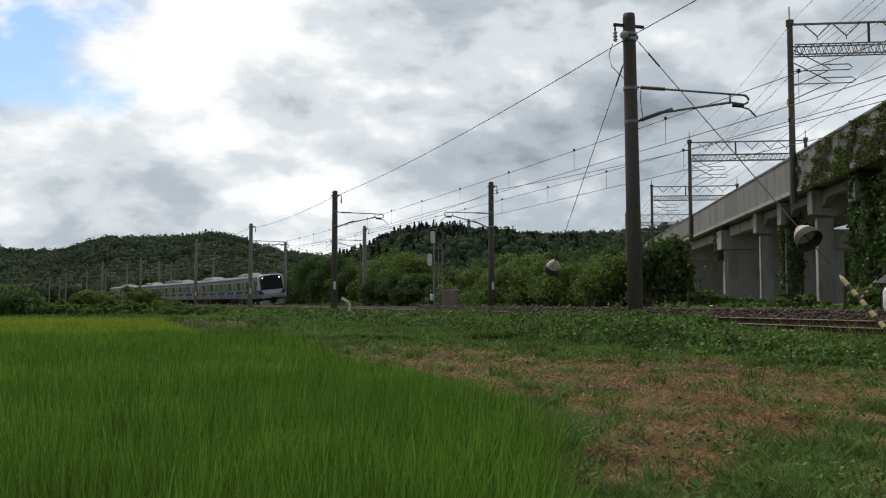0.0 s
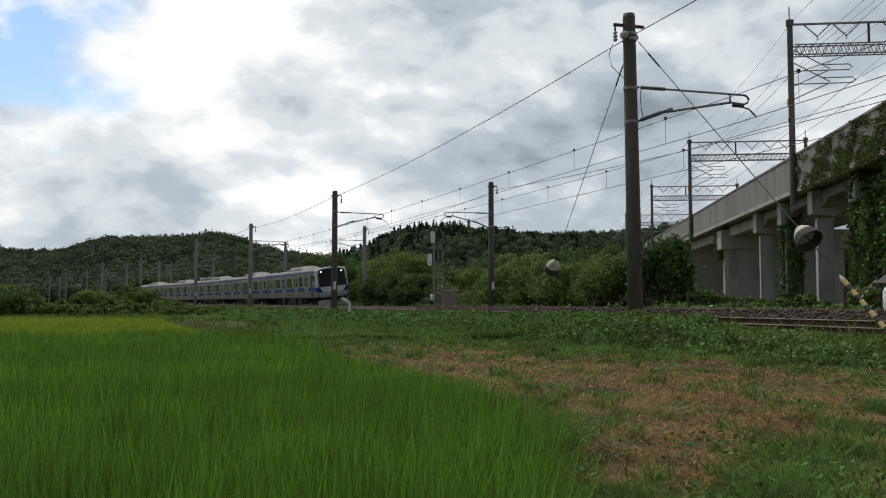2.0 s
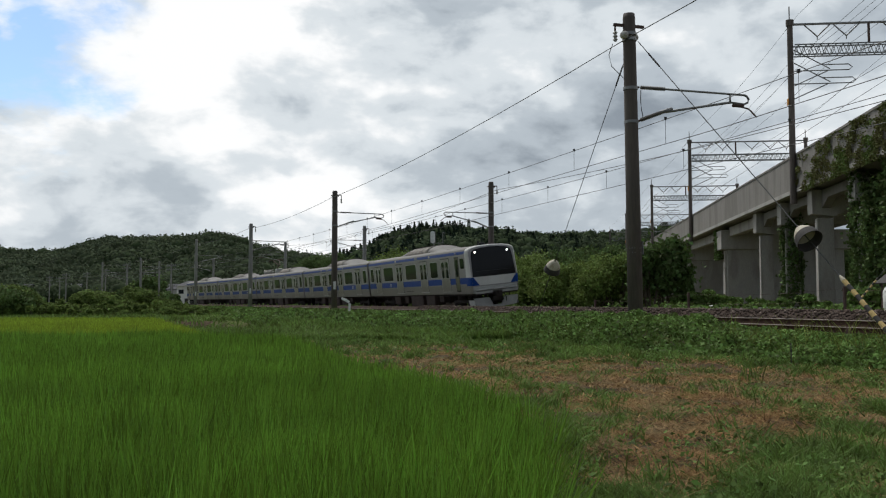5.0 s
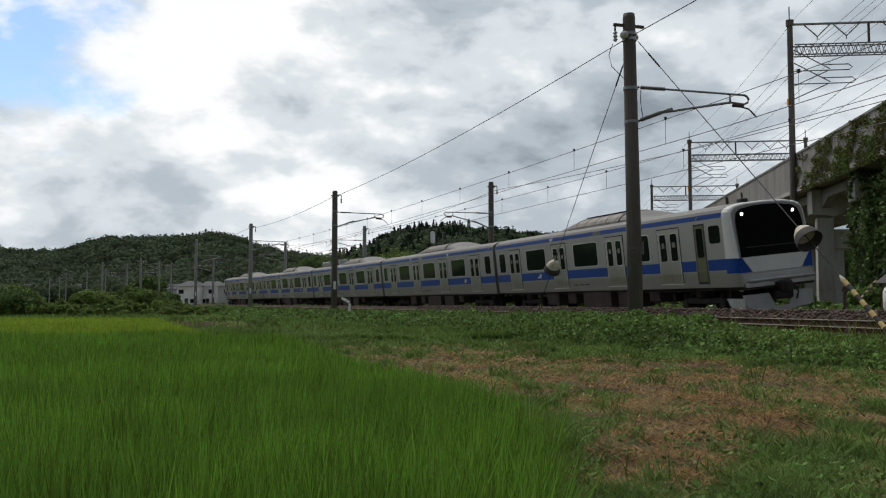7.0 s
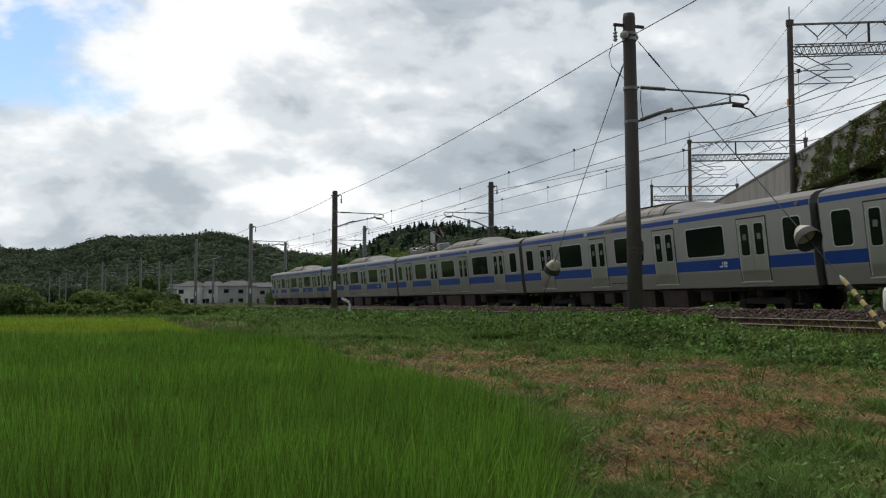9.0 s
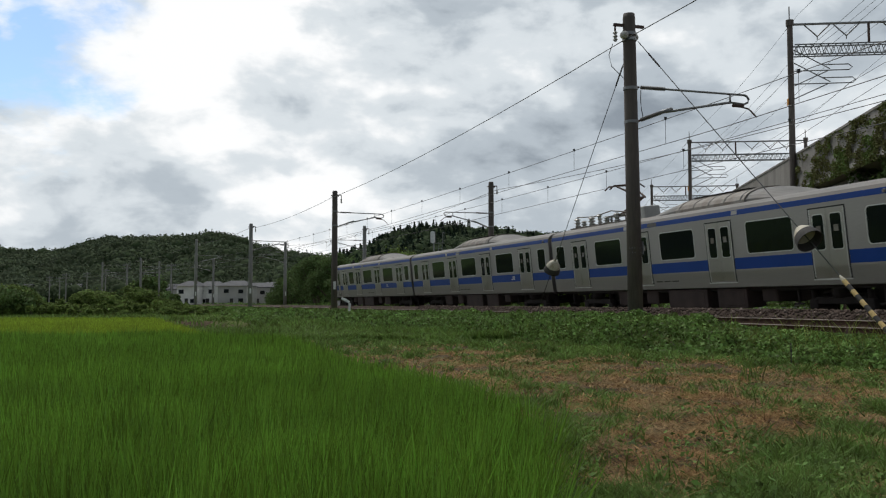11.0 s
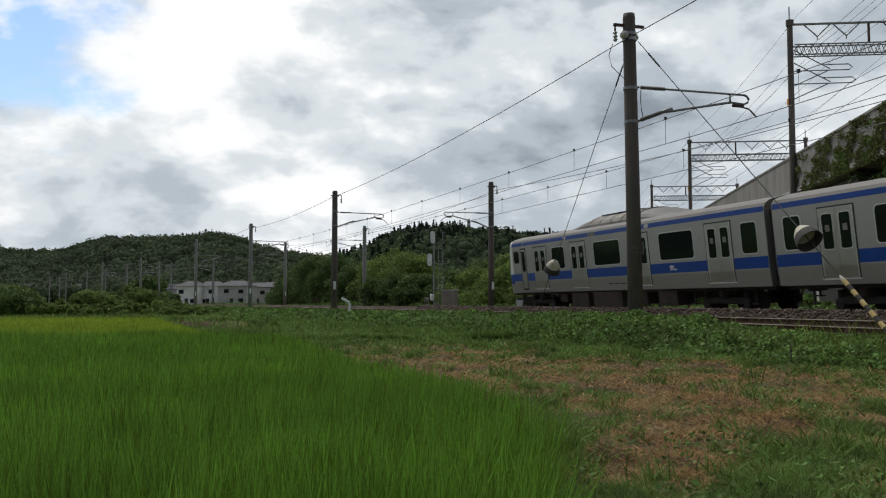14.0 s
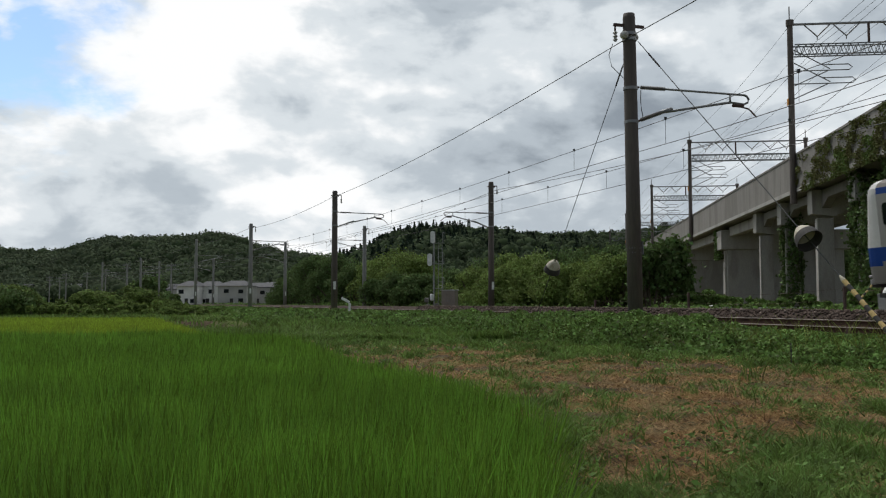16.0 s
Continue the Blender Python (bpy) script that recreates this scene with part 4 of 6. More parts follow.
def reflected_paddy():
    # partly hidden sheet, added so that the train windows reflect green
    ys = np.linspace(50.6, 190, 60)
    us = np.linspace(0, 1, 40)
    gy, gu = np.meshgrid(ys, us, indexing="ij")
    gx = -320 + (320 - 0.40 * gy - 3) * gu
    v = np.stack([gx, gy, -0.5 + 0.04 * wobble(gx, gy, 0.9)], -1).reshape(-1, 3)
    i = (np.arange(59)[:, None] * 40 + np.arange(39)[None, :]).ravel()
    stuff("far_rice", [(v, np.stack([i, i + 1, i + 41, i + 40], 1))], M["paddy"], "green sheet standing for farther paddies, added for window reflections", "rice")


reflected_paddy()


def path_points(n, power, lo=3.2, hi=46):
    """Points on the grass path, between the rice and the weeds by the track."""
    y = draw_y(n, lo, hi, power)
    e = np.where(y < 23.4, rice_edge(y), -5.9 - 0.37 * (y - 23.5))
    x = e + (0.53 * y + 1.0 - e) * RNG.uniform(0, 1, n)
    ok = lateral(x, y) > bank_foot(along(x, y)) - 0.15
    return x[ok], y[ok]


def grass_path():
    x, y = path_points(290000, 1.8)
    hx, hy = RNG.uniform(-1.2, 6, 9000), RNG.uniform(-3, 3.3, 9000)
    hm = hx > rice_edge(hy) + 0.1
    x, y = np.concatenate([x, hx[hm]]), np.concatenate([y, hy[hm]])

    def greenness(x, y):
        la, foot = lateral(x, y), bank_foot(along(x, y))
        g = 0.55 * patches(x * 0.8 + 7, y * 0.5) + 0.75 * patches(x * 2.3, y * 1.7 + 30) + 0.35 * patches(x * 5.1 + 2, y * 4.2)
        g += 0.55 * smooth01(10, 20, y) + 0.8 * smooth01(20, 24, y) + 0.30 * smooth01(2.0, 0.3, la - foot) + 0.45 * smooth01(6.6, 4.8, y) - 0.42
        return g + 0.30 * smooth01(2.2, 3.4, x) * smooth01(8, 6, y)
    green = greenness(x, y) + RNG.normal(0, 0.30, len(x))
    dead = green < 0.08
    z = ground_z(x, y)
    # dead grass: mats that heap up in places, with bare soil between
    heap = 0.6 * patches(x * 2.9 + 11, y * 2.3) + 0.5 * patches(x * 6.3, y * 5.5 + 3)
    dead &= (heap > -0.34 - 0.8 * smooth01(8.5, 12, y)) | (RNG.uniform(0, 1, len(x)) < 0.25)
    n = int(dead.sum())
    up = 0.15 * np.clip(heap[dead], 0, 1)
    b = np.stack([x[dead], y[dead], z[dead] + 0.005 + up * RNG.uniform(0.4, 1, n)], 1)
    d = RNG.uniform(0, 2 * math.pi, n)
    ln = RNG.uniform(0.04, 0.16, n)
    sc = np.maximum(1, y[dead] / 6)
    stuff("dead_grass", [blades(b, RNG.uniform(-0.02, 0.05, n), 0.007 * sc, np.stack([np.cos(d), np.sin(d)], 1) * ln[:, None], 0.3, 1)], M["straw"], "mown brown dead grass lying on the path", "grass")
    m = green >= 0.08
    n = int(m.sum())
    b = np.stack([x[m], y[m], z[m]], 1)
    sc = np.maximum(1, y[m] / 6)
    tall = 0.55 + 0.75 * np.clip(green[m], 0, 1.2)
    stuff("short_grass", [blades(b, RNG.uniform(0.03, 0.12, n) * tall, 0.0085 * sc, RNG.normal(0, 0.065, (n, 2)), 0.9, 2)], M["path_grass"], "short green grass between the mown patches", "grass")
    # tufts of taller grass and weeds
    tx, ty = path_points(4600, 1.7)
    keep = RNG.uniform(0, 1, len(tx)) < 0.05 + 0.8 * smooth01(0.1, 0.6, greenness(tx, ty))
    keep &= ty > 5.1
    tx, ty = tx[keep], ty[keep]
    fy = RNG.uniform(5.3, 12, 90)
    tx, ty = np.concatenate([tx, rice_edge(fy) + 0.1 + np.abs(RNG.normal(0.10, 0.12, 90))]), np.concatenate([ty, fy])
    k = 34
    size = RNG.uniform(0.5, 1.2, len(tx)) * np.where(RNG.uniform(0, 1, len(tx)) < 0.12, 1.6, 1.0)
    n = len(tx) * k
    sz = np.repeat(size, k)
    cx, cy = np.repeat(tx, k) + RNG.normal(0, 0.06, n) * sz, np.repeat(ty, k) + RNG.normal(0, 0.06, n) * sz
    b = np.stack([cx, cy, ground_z(cx, cy)], 1)
    stuff("grass_tufts", [blades(b, RNG.uniform(0.06, 0.21, n) * sz, 0.010 * np.maximum(1, cy / 8), RNG.normal(0, 0.10, (n, 2)) * sz[:, None], 1.0, 3)], M["path_grass"], "arching green grass tufts on the mown path", "grass")
    # low broad-leaved weeds
    n = 4000
    wx, wy = path_points(120, 1.8)
    i = RNG.integers(0, len(wx), n)
    c = np.stack([wx[i] + RNG.normal(0, 0.10, n), wy[i] + RNG.normal(0, 0.10, n), np.zeros(n)], 1)
    c[:, 2] = ground_z(c[:, 0], c[:, 1]) + RNG.uniform(0.02, 0.14, n)
    stuff("broad_weeds", [leaves(c, RNG.uniform(0.02, 0.055, n), 0.5, 0.3)], M["kudzu"], "low broad-leaved weeds among the mown grass", "weed")


grass_path()


def verge():
    """Green grass and weeds between the far field and the track."""
    n = 95000
    y = 23.4 + 76.6 * RNG.uniform(0, 1, n) ** 2
    lim = np.where(y < 50, -5.9 - 0.37 * (y - 23.5), -0.55 * y)
    x = lim + RNG.uniform(0, 1, n) * (6 - lim)
    la = lateral(x, y)
    ok = (la > 6.3) & (la < 70)
    x, y = x[ok], y[ok]
    n = len(x)
    b = np.stack([x, y, ground_z(x, y)], 1)
    stuff("verge_grass", [blades(b, RNG.uniform(0.15, 0.42, n) * (0.6 + 0.4 * (wobble(x, y, 0.5) > 0)), 0.013 * y / 8, RNG.normal(0, 0.15, (n, 2)), 0.8, 2)], M["path_grass"], "rank green verge grass beside the railway", "grass")
    n = 9000
    x, y = RNG.uniform(-30, -5, n), RNG.normal(23.7, 0.2, n)
    b = np.stack([x, y, np.full(n, -0.9)], 1)
    stuff("bank_grass", [blades(b, RNG.uniform(0.3, 0.55, n), np.full(n, 0.03), RNG.normal(0, 0.1, (n, 2)), 0.8, 2)], M["grass"], "grass on the low bank between two paddies", "grass")


verge()


def vine_bank():
    """Broad-leaved vines that cover the near side of the embankment."""
    n = 290000
    s = -30 + 150 * RNG.uniform(0, 1, n) ** 2.1
    v = RNG.uniform(0, 1, n)
    foot = bank_foot(s)
    lat = 6.35 + (foot - 6.35) * v + 0.25 * patches(s * 0.8, v * 2)
    a = TH + CURVE * s
    x, y = CX + np.cos(a) * (RAD - lat), CY + np.sin(a) * (RAD - lat)
    clump = patches(x * 1.9, y * 1.9)
    crest = np.interp(s, [-30, -24.3, -22.5, -21, -19.5, -17.7, -15, -7, 7, 40], [-0.34, -0.30, -0.24, -0.14, 0.0, 0.12, 0.08, 0.0, -0.10, -0.15])
    mound = 0.11 * clump + 0.07 * patches(y * 0.7, x * 0.7) + 0.04 * patches(x * 5, y * 5)
    low = np.interp(v, [0, 0.10, 0.5, 0.85, 1.0], [-0.25, 0.0, -0.07, -0.16, -0.40])
    g = ground_z(x, y)
    top = np.maximum(crest + low + mound, g + 0.12)
    drop = np.where(v > 0.72, RNG.uniform(0, 1, n) * np.maximum(top - g, 0), np.abs(RNG.normal(0, 0.10, n)))
    z = np.maximum(g + 0.02, top - drop)
    size = RNG.uniform(0.04, 0.108, n) * np.maximum(1, np.hypot(x, y) / 26)
    # leaves stand thick on the clumps, thin in the gaps between them
    keep = RNG.uniform(0, 1, n) < 0.35 + 0.65 * smooth01(-0.35, 0.1, clump + 0.4 * patches(x * 5 + 4, y * 5))
    c = np.stack([x, y, z], 1)[keep]
    stuff("vine_leaves", [leaves(c, size[keep], 0.15, 0.45)], M["kudzu"], "thick green vine leaves covering the embankment", "vine")
    # tall stems that stick out
    n = 2200
    s = -28 + 110 * RNG.uniform(0, 1, n) ** 1.6
    lat = 6.5 + RNG.uniform(0, 1, n) * (bank_foot(s) - 6.7)
    a = TH + CURVE * s
    x, y = CX + np.cos(a) * (RAD - lat), CY + np.sin(a) * (RAD - lat)
    b = np.stack([x, y, ground_z(x, y)], 1)
    stuff("weed_stems", [blades(b, RNG.uniform(0.3, 0.65, n), 0.012 * np.maximum(1, y / 20), RNG.normal(0, 0.22, (n, 2)), 0.9, 3)], M["grass"], "long weed stems rising from the vines", "weed")
    # low growth on the far side of the tracks
    n = 45000
    s = RNG.uniform(-30, 130, n)
    lat = -3.2 - 3.5 * RNG.uniform(0, 1, n)
    a = TH + CURVE * s
    x, y = CX + np.cos(a) * (RAD - lat), CY + np.sin(a) * (RAD - lat)
    z = -0.35 + 0.75 * RNG.uniform(0, 1, n) ** 1.5 * (0.7 + 0.6 * wobble(x, y, 0.5)) * smooth01(-3.0, -4.5, lat)
    stuff("trackside_weeds", [leaves(np.stack([x, y, z], 1), RNG.uniform(0.12, 0.24, n), 0.4, 0.42)], M["kudzu"], "low green weeds beyond the tracks", "weed")


vine_bank()


# ---- shrubs and trees ----
def crown_points(n, blobs):
    """Points in the shells of several lobes (x, y, z, radius, flattening)."""
    b = np.array(blobs)
    w = b[:, 3] ** 2
    i = RNG.choice(len(b), n, p=w / w.sum())
    d = unit(RNG.normal(size=(n, 3)))
    d[:, 2] = np.abs(d[:, 2]) * np.where(RNG.uniform(0, 1, n) < 0.82, 1, -1)
    r = b[i, 3] * RNG.uniform(0.72, 1.06, n)
    p = b[i, :3] + d * r[:, None] * np.stack([np.ones(n), np.ones(n), b[i, 4]], 1)
    return p, d


def shrub(x, y, width, height, mat, leaf, count, label, name="shrub", category="shrub", lobes=26, base=-0.4, group="bushes along the railway", narrow=0.4, lobe=0.75):
    t = thing(name, label, category, group=group, m=pose(x, y, base))
    blobs = []
    for i in range(lobes):
        u = RNG.uniform(-1, 1)
        r = lobe * RNG.uniform(0.14, 0.30) * min(width, height * 1.6)
        top = height * (1 - 0.45 * u * u) - r * 0.8
        blobs.append((u * (width / 2 - r * 0.6), RNG.uniform(-0.35, 0.35) * width * 0.7, max(r * 0.4, top * RNG.uniform(0.45, 1.0) if i > 3 else top), r, RNG.uniform(0.7, 1.0)))
    bm = bmesh.new()
    for bx, by, bz, r, _ in blobs[:6]:
        tube(bm, [(bx * 0.15, by * 0.15, -0.1), (bx * 0.5, by * 0.5, bz * 0.5), (bx, by, bz)], 0.035 * height / 2, 5)
    part("stem", bm, M["bark"], t)
    p, d = crown_points(count, blobs)
    inner = np.array([q[:3] for q in blobs])[RNG.integers(0, lobes, count // 3)] + RNG.normal(0, 0.09 * height, (count // 3, 3))
    p, d = np.concatenate([p, inner]), np.concatenate([d, RNG.normal(size=inner.shape)])
    ok = p[:, 2] > -0.1
    p, d = p[ok], d[ok]
    v, f = leaves(p, leaf * RNG.uniform(0.6, 1.35, len(p)), 0.2, narrow, d, 0.8)
    put("crown", mesh_of("crown", v, f, mat), t)
    return t


# (column's slope x/y, depth, width, height, bright)
def at(px, depth):
    return (px - 784) / 1620.3 * depth


for px, depth, width, height, bright in (
        (545, 128, 9, 6.3, 0), (565, 118, 8, 7.0, 0), (520, 125, 8, 4.2, 0), (508, 150, 7, 3.4, 0), (600, 108, 8, 6.6, 0), (625, 100, 6, 5.0, 0), (668, 98, 7, 5.6, 1), (700, 96, 8, 6.4, 1), (728, 92, 7, 6.0, 1), (690, 84, 6, 3.6, 0),
        (745, 80, 5, 3.4, 0), (775, 96, 7, 5.0, 0), (812, 78, 6, 3.4, 0), (840, 72, 6, 3.4, 1), (872, 70, 5, 3.4, 1), (900, 66, 6, 3.5, 1), (935, 68, 6, 4.3, 1), (970, 64, 6, 3.7, 1), (1005, 60, 5, 3.5, 1), (1030, 66, 6, 4.4, 0),
        (1062, 58, 5, 3.6, 1), (1090, 55, 5, 3.9, 1), (1000, 78, 9, 5.4, 0), (1060, 76, 8, 5.6, 0), (880, 86, 9, 5.2, 0), (925, 84, 8, 5.6, 1), (1120, 60, 5, 4.2, 0)):
    shrub(at(px, depth), depth, width, height, M["leaf_bright"] if bright else M["leaf"], 0.22 if depth > 75 else 0.165, 7000, "light green bamboo and scrub beyond the tracks" if bright else "dark green bushy tree beyond the tracks", "bush", "bush", 26)
shrub(at(1492, 92), 92, 7.0, 7.2, M["leaf"], 0.3, 3000, "dark bush behind the viaduct columns", "bush", "bush", 12)
shrub(at(1176, 50), 50, 3.0, 4.7, M["ivy"], 0.26, 4200, "rounded tree smothered in dark vines by the viaduct", "tree", "tree", 30, group="trees by the viaduct", lobe=0.85)
shrub(at(1150, 49), 49, 2.4, 3.6, M["ivy"], 0.25, 2600, "vine-covered bush by the viaduct", "bush", "bush", 10)
for px, depth, w, h in ((1240, 55, 4, 1.5), (1275, 58, 4, 1.2), (1320, 62, 4, 1.1), (1215, 50, 3, 1.3), (1410, 52, 3, 1.2), (1540, 40, 3, 1.4), (1500, 44, 3, 1.0)):
    shrub(at(px, depth), depth, w, h, M["kudzu"], 0.2, 1500, "low green weeds under the viaduct", "bush", "bush", 10)
# mounds of vine on the field's side, before the line
for px, depth, w, h in ((212, 74, 8, 2.4), (172, 70, 6, 1.9), (250, 78, 6, 1.7), (130, 72, 6, 1.1), (285, 80, 6, 1.3), (90, 68, 7, 0.75), (45, 66, 6, 0.8), (10, 60, 5, 2.3), (-25, 58, 6, 2.7), (310, 84, 5, 1.2), (200, 62, 9, 1.0), (120, 60, 9, 0.9), (60, 58, 9, 0.9), (270, 66, 8, 0.9), (340, 72, 7, 0.7)):
    shrub(at(px, depth), depth, w, h, M["mound"] if h < 2.65 else M["leaf"], 0.17, 6000, "low mound of vines at the edge of the field" if h < 2.65 else "dark bushy tree at the field's edge", "bush", "bush", 34, base=-0.65, lobe=0.6)
for px, depth, w, h in ((265, 190, 12, 6.2), (230, 200, 10, 4.5), (160, 240, 8, 4), (20, 150, 10, 3.6), (300, 215, 6, 3.0), (200, 330, 30, 8), (330, 330, 30, 9), (430, 330, 30, 9)):
    shrub(at(px, depth), depth, w, h, M["leaf"], 0.6, 1500, "dark green tree among the far houses", "tree", "tree", 12, group="far trees")


# ---- wooded hills ----
def hill(name, ridge, depth, foot, label, conifers, mat):
    """A wooded ridge: ridge gives (column, height over the eye as a slope in thousandths) of the tree tops."""
    px = np.array([r[0] for r in ridge], float)
    up = np.array([r[1] for r in ridge], float) / 1000 * depth
    xs = (px - 784) / 1620.3 * depth
    tree = 0.024 * depth

    def surf(x, y):
        h = np.interp(x * depth / np.maximum(y, 1), xs, up) - tree * 0.75
        t = smooth01(foot, depth, y) * (1 - 0.6 * smooth01(depth, depth * 1.5, y))
        return -0.5 + (h + 0.5) * t + 0.012 * depth * wobble(x, y, 14 / depth) * t
    gx, gy = np.meshgrid(np.linspace(xs[0] * 1.3, xs[-1] * 1.3, 90), np.linspace(foot - 5, depth * 1.5, 50))
    v = np.stack([gx, gy, surf(gx, gy)], -1).reshape(-1, 3)
    i = (np.arange(49)[:, None] * 90 + np.arange(89)[None, :]).ravel()
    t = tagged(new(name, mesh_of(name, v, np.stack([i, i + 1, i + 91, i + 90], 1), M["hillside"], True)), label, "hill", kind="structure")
    # crowns
    n = 2600
    y = RNG.uniform(foot, depth * 1.05, n)
    x = (xs[0] + (xs[-1] - xs[0]) * RNG.uniform(0, 1, n)) * y / depth
    z = surf(x, y)
    ok = z > 0.3
    x, y, z = x[ok], y[ok], z[ok]
    n = len(x)
    r = tree * RNG.uniform(0.24, 0.52, n)
    # dark lumps fill the crowns: shade inside is put into their colour
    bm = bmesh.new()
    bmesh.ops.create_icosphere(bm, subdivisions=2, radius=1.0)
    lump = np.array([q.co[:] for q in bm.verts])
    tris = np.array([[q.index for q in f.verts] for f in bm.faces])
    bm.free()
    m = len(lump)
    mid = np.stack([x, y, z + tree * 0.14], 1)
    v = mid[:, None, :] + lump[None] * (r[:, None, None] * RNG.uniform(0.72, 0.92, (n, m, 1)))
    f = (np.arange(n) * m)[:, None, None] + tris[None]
    tagged(new("forest_crowns", mesh_of("forest_crowns", v.reshape(-1, 3), f.reshape(-1, 3), M["hillside"], True)), "dark lumps inside the wood's crowns, shade in their colour", "forest", kind="stuff")
    k = 76
    d = unit(RNG.normal(size=(n * k, 3)))
    d[:, 2] = np.abs(d[:, 2]) * 1.1 - 0.15
    rr = np.repeat(r, k) * RNG.uniform(0.84, 1.08, n * k)
    c = np.repeat(mid, k, 0) + d * rr[:, None]
    stuff("wooded_slope", [leaves(c, depth * 0.0022 * RNG.uniform(0.6, 1.4, len(c)), 0.2, 0.5, d, 0.6)], M[mat], "dense dark green broadleaf forest on a hill", "forest")
    if conifers:
        n = conifers[2]
        x = np.concatenate([at(RNG.uniform(conifers[0], conifers[1], n), depth), at(RNG.uniform(conifers[0], conifers[1] + 200, n), depth * 0.9)])
        y = np.concatenate([RNG.uniform(depth * 0.94, depth * 1.04, n), RNG.uniform(depth * 0.75, depth * 0.95, n)])
        z = surf(x, y)
        k = 110
        h = tree * RNG.uniform(0.5, 0.8, 2 * n)
        u = RNG.uniform(0, 1, 2 * n * k) ** 0.8
        ang = RNG.uniform(0, 2 * math.pi, 2 * n * k)
        rad = (1 - u) * np.repeat(h, k) * 0.30 * RNG.uniform(0.5, 1.1, 2 * n * k)
        c = np.repeat(np.stack([x, y, z], 1), k, 0) + np.stack([np.cos(ang) * rad, np.sin(ang) * rad, u * np.repeat(h, k)], 1)
        stuff("conifer_stand", [leaves(c, depth * 0.0028 * RNG.uniform(0.5, 1.2, len(c)), 0.0, 0.3)], M["conifer"], "pointed dark conifers along the ridge", "forest")


# the far ridge takes the leaves paled for haze
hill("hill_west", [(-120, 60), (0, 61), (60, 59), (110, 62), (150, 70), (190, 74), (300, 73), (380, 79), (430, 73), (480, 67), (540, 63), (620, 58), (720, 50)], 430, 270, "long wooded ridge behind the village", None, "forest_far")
hill("hill_east", [(400, -60), (470, -20), (505, 26), (540, 53), (600, 61), (650, 69), (690, 79), (740, 85), (800, 86), (880, 87), (940, 84), (1000, 82), (1060, 82), (1100, 79), (1160, 86), (1260, 86), (1450, 80), (1700, 80), (2000, 60)], 235, 120, "wooded hill with conifers beyond the railway", (590, 830, 130), "forest")


# ---- ivy on the viaduct ----
def ivy(name, pts, label, size=0.16, mat="ivy"):
    v, f = leaves(pts, size * RNG.uniform(0.6, 1.3, len(pts)), 0.0, 0.45)
    t = thing(name, label, "ivy", group="ivy on the viaduct", m=VM)
    tagged(put("leaf_cover", mesh_of("leaf_cover", v, f, M[mat]), t), kind="stuff")


def ivies():
    n = 16000
    y = 40 + 16 * RNG.uniform(0, 1, n) ** 1.2
    z = 9.35 - 2.5 * RNG.uniform(0, 1, n)
    patch = wobble(y * 1.4, z * 2.2, 1.4) + 0.5 * wobble(z * 3, y * 2, 2.0) + RNG.normal(0, 0.25, n) - 0.9 * smooth01(50, 56, y) + 0.45 * smooth01(8.6, 7.2, z)
    ok = (patch > 0.12) & (z < 9.25)
    ivy("ivy", np.stack([-0.06 - 0.06 * np.abs(RNG.normal(0, 1, ok.sum())), y[ok] * VK, z[ok]], 1), "olive green ivy hanging over the parapet", 0.115, "ivy_dry")
    for yc, half, low, high, out in ((46.6, 0.75, -0.3, 7.0, 0.45), (44.3, 0.9, -0.3, 6.2, 0.5), (61.0, 0.55, -0.3, 6.4, 0.35), (41.5, 0.9, -0.3, 7.0, 0.5)):
        n = 4600
        ang = RNG.uniform(0, 2 * math.pi, n)
        z = RNG.uniform(low, high, n)
        r = half * (0.85 + 0.25 * wobble(z * 2, ang, 1.5)) + np.abs(RNG.normal(0, out * 0.4, n)) + 0.5 * smooth01(1.2, -0.3, z)
        ivy("ivy", np.stack([1.25 + np.cos(ang) * r, yc * VK + np.sin(ang) * r, z], 1), "thick dark ivy wrapped round a viaduct column", 0.2)
    n = 1500
    z = 6.8 - 2.6 * RNG.uniform(0, 1, n) ** 1.3
    ivy("ivy", np.stack([0.2 + np.abs(RNG.normal(0, 0.25, n)), 82.2 * VK + RNG.normal(0, 0.35, n), z], 1), "ivy hanging from a pier cap", 0.22)


ivies()

# ---- the train ----
LEN, HALF = 20.0, 1.475
FRONT_S, SPEED = -12.895, 11.61                       # the nose's place on the track at 7 s, and metres a second


def skin(z, side=-1, off=0.0):
    """The side wall's y at height z."""
    return side * (np.interp(z, [0.98, 1.5, 3.22, 3.36], [1.44, HALF, HALF, 1.455]) + off)


def panel(bm, outline, off, thick, side):
    """A sheet on the side wall from its outline of (x, z); it bends with the wall below the waist."""
    prism(bm, outline, off - thick, off, lambda u, v, d: (u, float(skin(v, side, d)), v))


def body_section():
    half = [(1.38, 0.98), (1.44, 1.0), (HALF, 1.5), (HALF, 3.22), (1.455, 3.36), (1.38, 3.46), (1.2, 3.55), (0.8, 3.62), (0.0, 3.65)]
    return half


def car_body(bm, x0, x1):
    half = body_section()
    ring = [(-y, z) for y, z in half] + [(y, z) for y, z in half[-2::-1]]
    prism(bm, ring, x0, x1, lambda u, v, d: (d, u, v))


